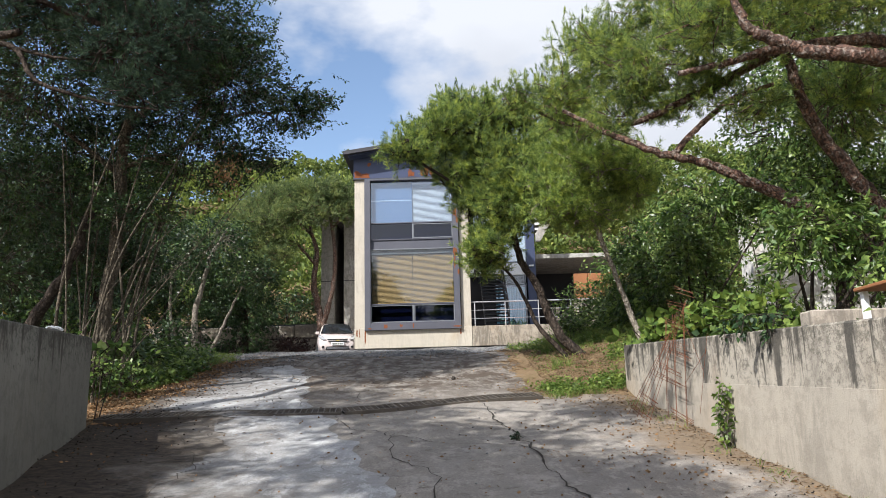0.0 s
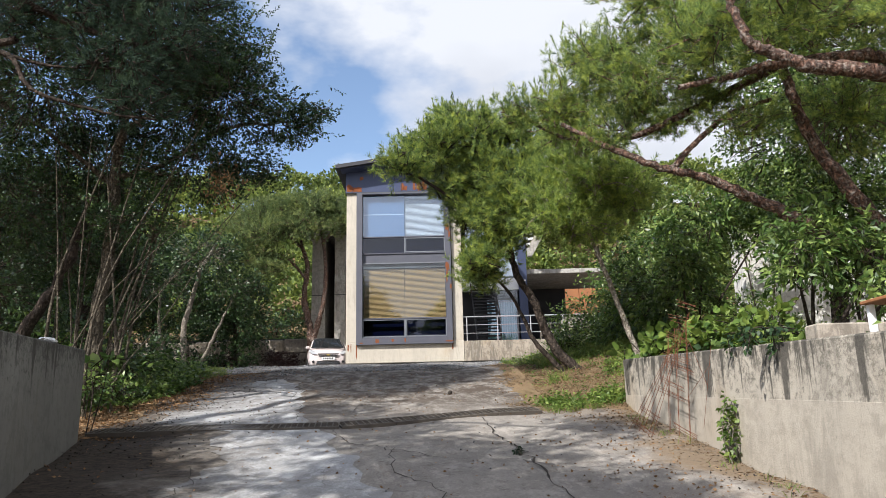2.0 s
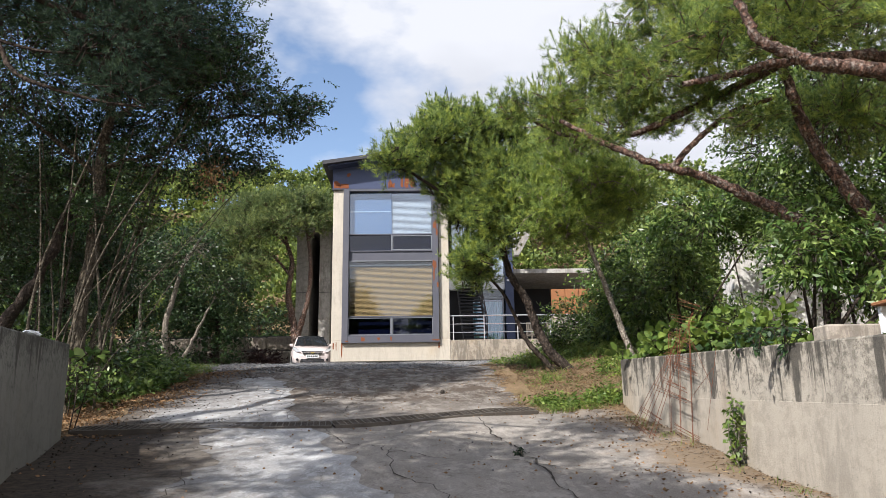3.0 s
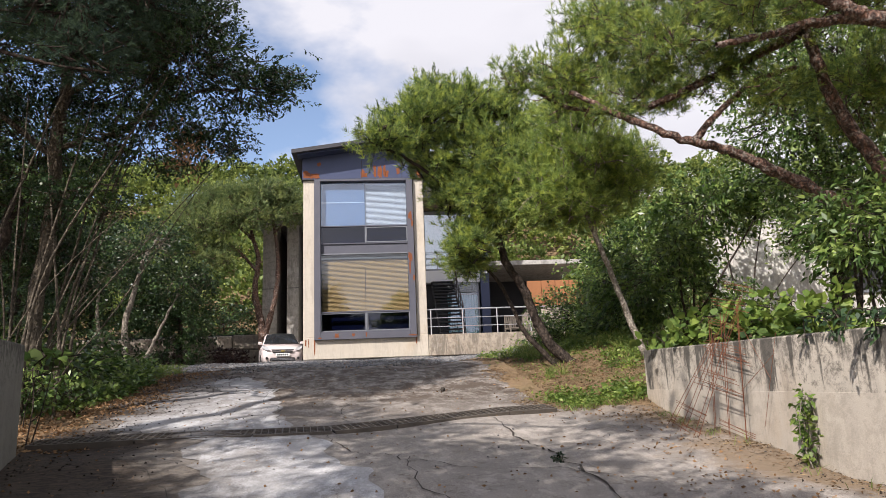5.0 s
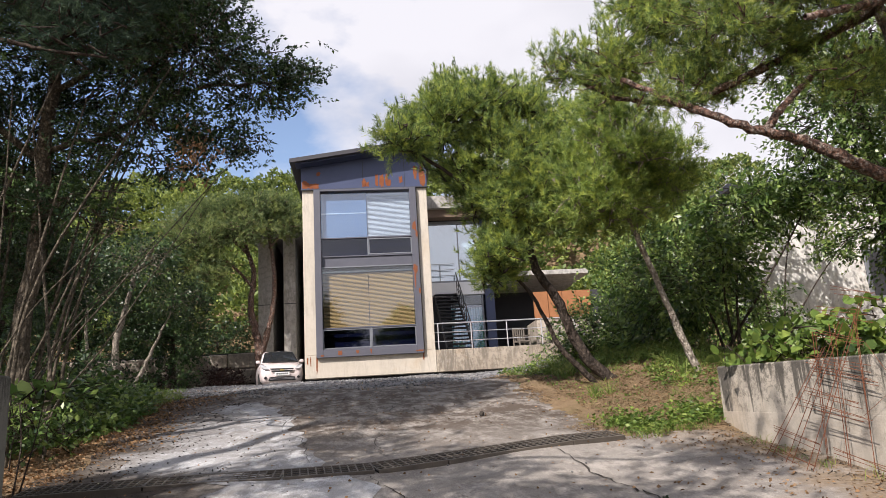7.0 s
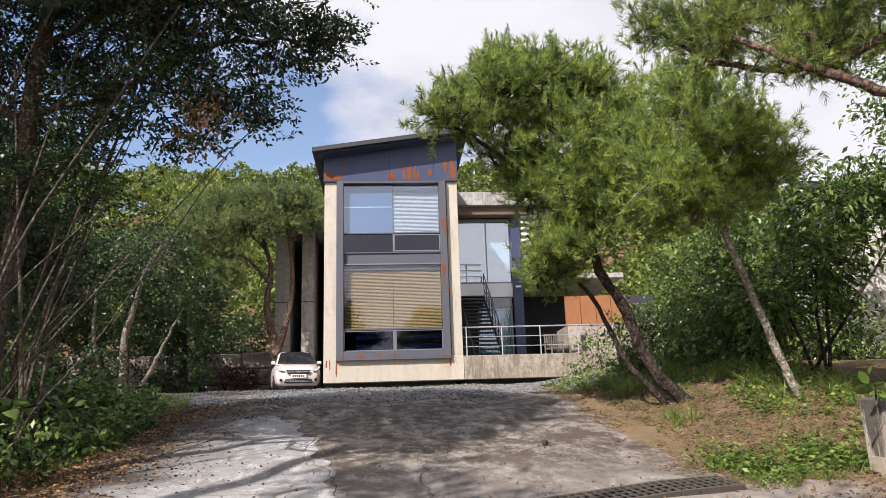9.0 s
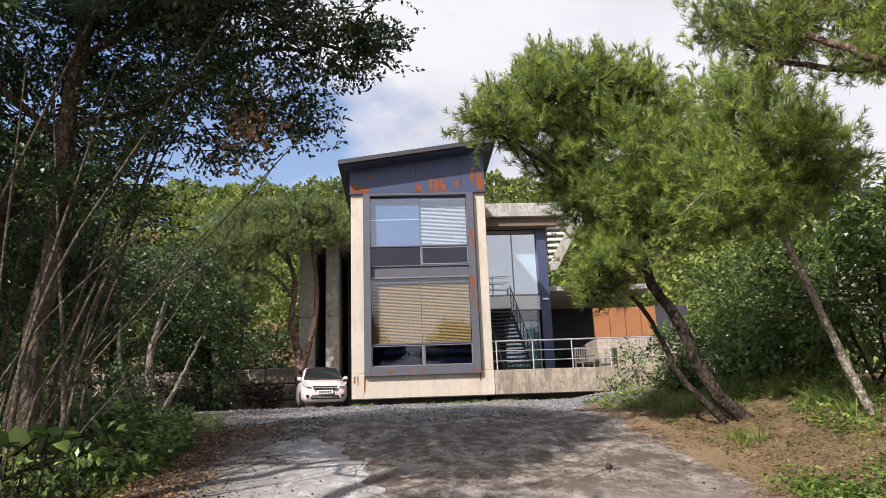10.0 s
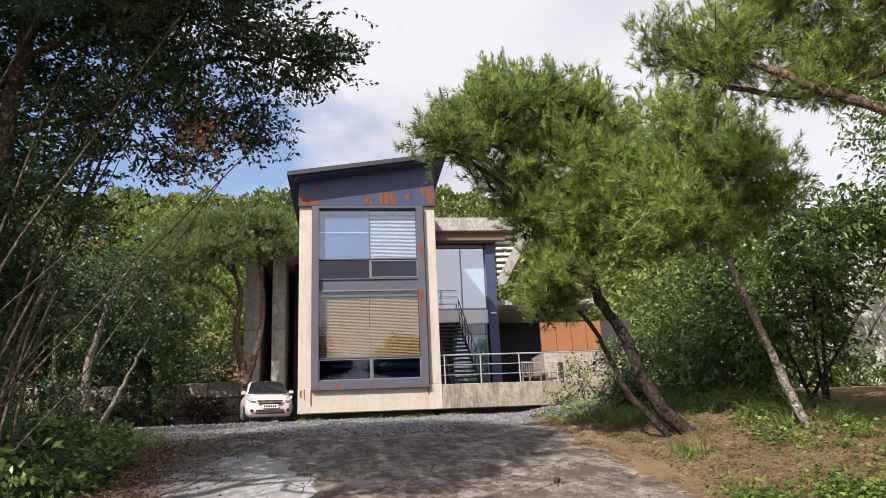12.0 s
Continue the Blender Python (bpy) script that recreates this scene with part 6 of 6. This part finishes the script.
def upright(x, y, h, n, seed, label, mat_leaf, size, wide, lean=0.0, name="weed_plant"):
    rng = np.random.default_rng(seed)
    z = gz(x, y)
    t = thing(name, (x, y, z), label, "plant")
    lines, P, W = [], [], []
    for i in range(n):
        a = np.array([x + rng.normal(0, 0.03), y + rng.normal(0, 0.05), z - 0.02])
        b = a + np.array([lean + rng.normal(0, 0.02), rng.normal(0, 0.05), h * rng.uniform(0.6, 1.0)])
        ln_pts = smooth_line([a, (a + b) / 2 + rng.normal(0, 0.04, 3), b], 7)
        lines.append((ln_pts, 0.007, 0.003))
        for p in ln_pts[2:]:
            for _ in range(2):
                P.append(p + rng.normal(0, 0.015, 3))
                W.append(np.array([rng.normal(-0.2, 0.7), rng.normal(0, 0.7), rng.uniform(-0.7, 0.3)]))
    tube_part("stem", lines, M_BARK_GREY, t, 4, seed)
    v, f = leaves(np.array(P), np.array(W), size, wide, rng)
    link("leaves", raw_mesh("leaves", v, f), mat_leaf, t)


upright(float(right_wall_x(-19.1)) - 0.10, -19.1, 0.66, 7, 90, "climbing weed with yellow-green leaves against the wall", M_LEAF_LIME, 0.075, 0.019)
upright(2.1, -18.6, 0.09, 5, 91, "small weed growing from a crack in the drive", M_LEAF_DARK, 0.04, 0.012)


# ---- grass, weeds, fallen leaves, loose stones ----
def scatter(n, x0, x1, y0, y1, rng, keep=None):
    x, y = rng.uniform(x0, x1, n), rng.uniform(y0, y1, n)
    if keep is not None:
        ok = keep(x, y, rng)
        x, y = x[ok], y[ok]
    return np.stack([x, y, surf(x, y)], -1)


def patchy(x, y, k=1.0):
    return 0.5 + 0.5 * np.sin(1.7 * k * x + 0.9 * y + 1.3) * np.sin(1.1 * y * k - 0.8 * x)


def tufts(name, label, spots, blades, h, w, seed, mat_leaf=None, lean=0.45):
    rng = np.random.default_rng(seed)
    n = len(spots)
    base = np.repeat(spots, blades, 0) + rng.normal(0, 0.04, (n * blades, 3)) * np.array([1, 1, 0])
    hh = np.repeat(rng.uniform(0.5, 1.3, (n, 1)), blades, 0) * h * rng.uniform(0.6, 1.1, (n * blades, 1))
    d = unit(rng.normal(0, lean, (n * blades, 3)) * np.array([1, 1, 0]) + np.array([0, 0, 1.0]))
    side = unit(np.cross(d, rng.normal(0, 1, d.shape))) * w
    bend = unit(d * np.array([1, 1, 0]) + 1e-4) * hh * 0.35
    mid = base + d * hh * 0.6
    tip = base + d * hh + bend - np.array([0, 0, 1.0]) * hh * 0.15
    v = np.stack([base - side, base + side, mid + side * 0.7, mid - side * 0.7, mid - side * 0.7, mid + side * 0.7, tip + side * 0.08, tip - side * 0.08], 1).reshape(-1, 3)
    ob = link(name, raw_mesh(name, v, np.arange(len(v)).reshape(-1, 4)), mat_leaf or M_GRASS)
    return tagged(ob, label, "grass", kind="stuff")


g = np.random.default_rng(101)
right_bank = lambda x, y, r: (r.random(len(x)) < patchy(x, y) ** 1.5) & ((x > 4.0 + 0.4 * np.sin(y * 1.3)) | (y > -9.8) | (y < -15.4 + 0.3 * np.sin(x * 3)))
tufts("grass", "patchy green grass and weeds on the bank", scatter(2600, 2.7, 6.5, -16.3, -7.5, g, right_bank), 9, 0.13, 0.004, 102)
tufts("grass", "long grass tufts at the foot of the pines", scatter(170, 3.2, 5.6, -13.6, -8.5, g, lambda x, y, r: patchy(x, y, 0.8) > 0.35), 26, 0.34, 0.005, 103)
tufts("grass", "grass and weeds along the shaded edge of the drive", scatter(2200, -6.5, -3.1, -16.8, -8.2, g, lambda x, y, r: x < -3.3 - 0.5 * np.sin(y * 0.9) ** 2), 9, 0.12, 0.0045, 104)
tufts("grass", "low weeds along the foot of the tower plinth", scatter(260, -2.1, 7.0, -0.55, 0.0, g, lambda x, y, r: r.random(len(x)) < patchy(x * 1.7, y)), 12, 0.15, 0.008, 105)
tufts("grass", "thin dry grass along the foot of the wall", scatter(240, 3.0, 5.0, -23, -16.6, g, lambda x, y, r: (x < right_wall_x(y) - 0.02) & (x > right_wall_x(y) - 0.28)), 7, 0.13, 0.003, 106)


def low_leaves(name, label, spots, per, size, wide, seed, mat_leaf, height=0.10, cat="weeds"):
    rng = np.random.default_rng(seed)
    P = np.repeat(spots, per, 0) + rng.normal(0, 0.07, (len(spots) * per, 3)) * np.array([1, 1, 0])
    P[:, 2] += np.abs(rng.normal(0, height, len(P)))
    W = unit(rng.normal(0, 1, P.shape) * np.array([1, 1, 0.3]) + np.array([0, 0, 0.35]))
    v, f = leaves(P, W, size, wide, rng)
    return tagged(link(name, raw_mesh(name, v, f), mat_leaf), label, cat, kind="stuff")


low_leaves("weeds", "low bright green weeds on the bank", scatter(900, 2.8, 6.2, -16.2, -8, g, lambda x, y, r: (patchy(x * 1.3, y * 1.2 + 2) > 0.5) & ((x > 4.1) | (y > -9.8) | (y < -15.4 + 0.3 * np.sin(x * 3)))), 12, 0.07, 0.02, 111, M_LEAF_LIME, 0.06)
low_leaves("weeds", "yellow-green weeds beside the end of the wall", scatter(420, 2.4, 3.85, -16.15, -15.0, g, lambda x, y, r: r.random(len(x)) < smoothstep(2.4, 3.3, x) * patchy(x * 1.7, y * 2.1)), 14, 0.055, 0.018, 115, M_LEAF_LIME, 0.05)
low_leaves("weeds", "dark green weeds along the drive edge", scatter(1500, -6.5, -3.2, -16.7, -9.5, g, lambda x, y, r: x < -3.5 - 0.4 * np.sin(y * 1.1)), 13, 0.10, 0.028, 112, M_LEAF, 0.13)
low_leaves("weeds", "leafy weeds behind the wall", scatter(500, 3.9, 7.5, -24, -16.7, g, lambda x, y, r: x > right_wall_x(y) + 0.25), 12, 0.11, 0.035, 113, M_LEAF, 0.10)


def flat_bits(name, label, spots, size, seed, material, cat):
    rng = np.random.default_rng(seed)
    P = spots + np.array([0, 0, 0.016])
    W = unit(rng.normal(0, 1, P.shape) * np.array([1, 1, 0.25]))
    v, f = leaves(P, W, size, size * 0.35, rng, 0.35)
    return tagged(link(name, raw_mesh(name, v, f), material), label, cat, kind="stuff")


edge = lambda x, y, r: r.random(len(x)) < np.clip(0.10 + 0.9 * np.maximum(smoothstep(-1.9, -3.1, x), smoothstep(2.0, 3.0, x)), 0, 1) * patchy(x * 2, y * 2) + 0.02
flat_bits("fallen_leaves", "dry brown leaves and needles littering the drive and bank", scatter(30000, -6, 6, -26, -8, g, edge), 0.036, 121, M_DRYLEAF, "fallen leaves")


def slim_bits(name, label, spots, size, seed, material, cat):
    rng = np.random.default_rng(seed)
    W = unit(rng.normal(0, 1, spots.shape) * np.array([1, 1, 0.22]) + np.array([0, 0, 0.06]))
    v, f = leaves(spots + np.array([0, 0, 0.012]), W, size, size * 0.05, rng, 0.3)
    return tagged(link(name, raw_mesh(name, v, f), material), label, cat, kind="stuff")


bank = lambda x, y, r: (x > 2.5 + 0.2 * np.sin(y * 2.1) + 0.12 * np.sin(y * 5.3)) & ((y > -16.3) | (x > right_wall_x(y) - 0.6 * r.random(len(x)) ** 2) & (x < right_wall_x(y)))
M_STRAW = leaf_mat("dry_straw", (0.08, 0.05, 0.028), (0.19, 0.12, 0.062), (0.34, 0.25, 0.14), 0.15, 0.8)
slim_bits("dry_needle_litter", "brown fallen pine needles covering the bank", scatter(60000, 2.0, 5.2, -22, -8.5, g, bank), 0.07, 124, M_STRAW, "pine needles")
tufts("dry_grass", "short dry yellowing grass on the bank", scatter(1500, 2.6, 5.4, -16.2, -8.2, g, lambda x, y, r: (x > 2.6 + 0.3 * np.sin(y * 1.7)) & (r.random(len(x)) < patchy(x * 1.6 + 2, y * 1.5))), 7, 0.07, 0.003, 107, M_STRAW, 0.7)
low_leaves("weeds", "small sparse weeds in the needle litter", scatter(420, 2.7, 4.6, -15.6, -9, g, lambda x, y, r: r.random(len(x)) < patchy(x * 2.1 + 1, y * 1.8)), 7, 0.05, 0.014, 114, M_LEAF_LIME, 0.035)
flat_bits("fallen_leaves", "brown leaf litter banked along the shaded edge", scatter(9000, -4.4, -2.3, -17.3, -10.5, g, lambda x, y, r: r.random(len(x)) < smoothstep(-2.3, -3.0, x + 0.3 * np.sin(y * 1.9)) * (0.3 + patchy(x * 1.4, y * 1.3))), 0.045, 125, M_DRYLEAF, "fallen leaves")
flat_bits("needle_litter", "dark twigs and needle litter on the shaded side of the drive", scatter(15000, -3.4, 1.0, -26, -9.5, g, lambda x, y, r: r.random(len(x)) < np.clip(smoothstep(0.6, -2.6, x), 0, 1) ** 4 * (0.15 + patchy(x * 2.3, y * 1.9) ** 2)), 0.032, 122, M_DIRT, "litter")
flat_bits("needle_litter", "dark twigs and needle litter along the wall foot", scatter(7000, 2.0, 4.6, -24, -9, g, lambda x, y, r: (x < right_wall_x(y)) & (r.random(len(x)) < smoothstep(1.0, 0.1, right_wall_x(y) - x) * patchy(x * 2.3, y * 1.9))), 0.026, 123, M_DIRT, "litter")


def stones_mesh(name, label, spots, r0, r1, seed, material):
    rng = np.random.default_rng(seed)
    o = np.array([(1, 0, 0), (-1, 0, 0), (0, 1, 0), (0, -1, 0), (0, 0, 1), (0, 0, -1)], float)
    f = np.array([(0, 2, 4), (2, 1, 4), (1, 3, 4), (3, 0, 4), (2, 0, 5), (1, 2, 5), (3, 1, 5), (0, 3, 5)])
    n = len(spots)
    v = o[None] * rng.uniform(r0, r1, (n, 1, 1)) * rng.uniform(0.6, 1.3, (n, 6, 1)) + rng.normal(0, r0 * 0.25, (n, 6, 3)) + spots[:, None] + np.array([0, 0, 0.012])
    ff = (f[None] + np.arange(n)[:, None, None] * 6).reshape(-1, 3)
    return tagged(link(name, raw_mesh(name, v.reshape(-1, 3), ff), material), label, "stones", kind="stuff")


M_PEBBLE = leaf_mat("crushed_stone", (0.06, 0.06, 0.064), (0.145, 0.143, 0.142), (0.30, 0.295, 0.285), 0.0, 0.9)
stones_mesh("gravel_stones", "loose crushed grey stones of the yard", scatter(18000, -9, 4.2, -12.0, 0.0, g, lambda x, y, r: r.random(len(x)) < smoothstep(-11.6, -9.2, y + 0.5 * np.sin(x * 1.9) + 0.2 * np.clip(-x, 0, 4)) ** 3), 0.010, 0.030, 131, M_PEBBLE)
stones_mesh("loose_stones", "small stones and crumbs scattered on the drive", scatter(200, -3, 3.4, -24, -10, g, lambda x, y, r: r.random(len(x)) < patchy(x * 1.5, y * 1.5)), 0.004, 0.013, 132, M_PEBBLE)
stones_mesh("soil_crumbs", "dark soil crumbs and cones scattered on the drive", scatter(320, -3, 3.2, -20, -9, g, lambda x, y, r: r.random(len(x)) < smoothstep(-19, -11, y) * patchy(x * 1.2 + 1, y * 1.4) ** 2), 0.003, 0.009, 133, M_DIRT)
rock = thing("stone", (1.45, -14.3, gz(1.45, -14.3)), "single dark stone lying on the drive", "stone")
bm = bmesh.new()
bmesh.ops.create_icosphere(bm, subdivisions=2, radius=0.036, matrix=Matrix.Translation((1.45, -14.3, gz(1.45, -14.3, 0.03))))
for v in bm.verts:
    v.co += Vector((rr.uniform(-1, 1), rr.uniform(-1, 1), rr.uniform(-1, 1))) * 0.008
part("lump", bm, M_DIRT, rock)


# ---- neighbouring house beyond the bank ----
M_RENDER = concrete("white_render", (0.66, 0.64, 0.60), (0.56, 0.54, 0.51), 0.35)
house = thing("neighbour_house", (13, -2, -0.4), "white rendered house wall with a dark window beyond the shrubs", "house")
part("wall", box((9.9, -6.0, -1.2), (18, -5.2, 4.0), 0.02), M_RENDER, house)
part("roof", box((9.7, -6.2, 4.0), (18.3, -5.0, 4.2), 0.02), M_ROOF, house)
wdw = part("window", add_box(bmesh.new(), (13.2, -6.05, 0.9), (14.8, -5.9, 2.3), 0.01), M_ALU, house)
part("pane", box((13.3, -6.06, 1.0), (14.7, -6.052, 2.2)), M_BLACK, wdw)
blk = thing("concrete_block", (5.2, -19.0, -1.4), "short grey concrete kerb block behind the wall", "block")
part("block", box((4.7, -19.6, -1.55), (5.9, -19.35, -1.16), 0.015), M_STONE, blk)
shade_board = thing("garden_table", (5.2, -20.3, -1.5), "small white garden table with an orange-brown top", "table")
part("tabletop", box((4.90, -20.5, -1.06), (5.6, -19.95, -1.03), 0.006), M_ORANGE, shade_board)
for dx in (4.95, 5.5):
    for dyy in (-20.45, -20.0):
        part("leg", box((dx, dyy, -1.56), (dx + 0.05, dyy + 0.05, -1.06), 0.004), M_WHITE, shade_board)

bag = thing("plastic_bag", (-2.75, -18.65, float(left_top(-18.65))), "crumpled white plastic bag lying on the wall top", "bag")
bm = bmesh.new()
bmesh.ops.create_icosphere(bm, subdivisions=3, radius=0.10)
for v in bm.verts:
    n = v.co.normalized()
    v.co = Vector((-2.70, -18.62, float(left_top(-18.65)) + 0.03)) + Vector((n.x * 0.07, n.y * 0.13, max(n.z, -0.6) * 0.028)) * (1 + 0.35 * noise.noise(n * 3.0))
part("film", bm, M_WHITE, bag)
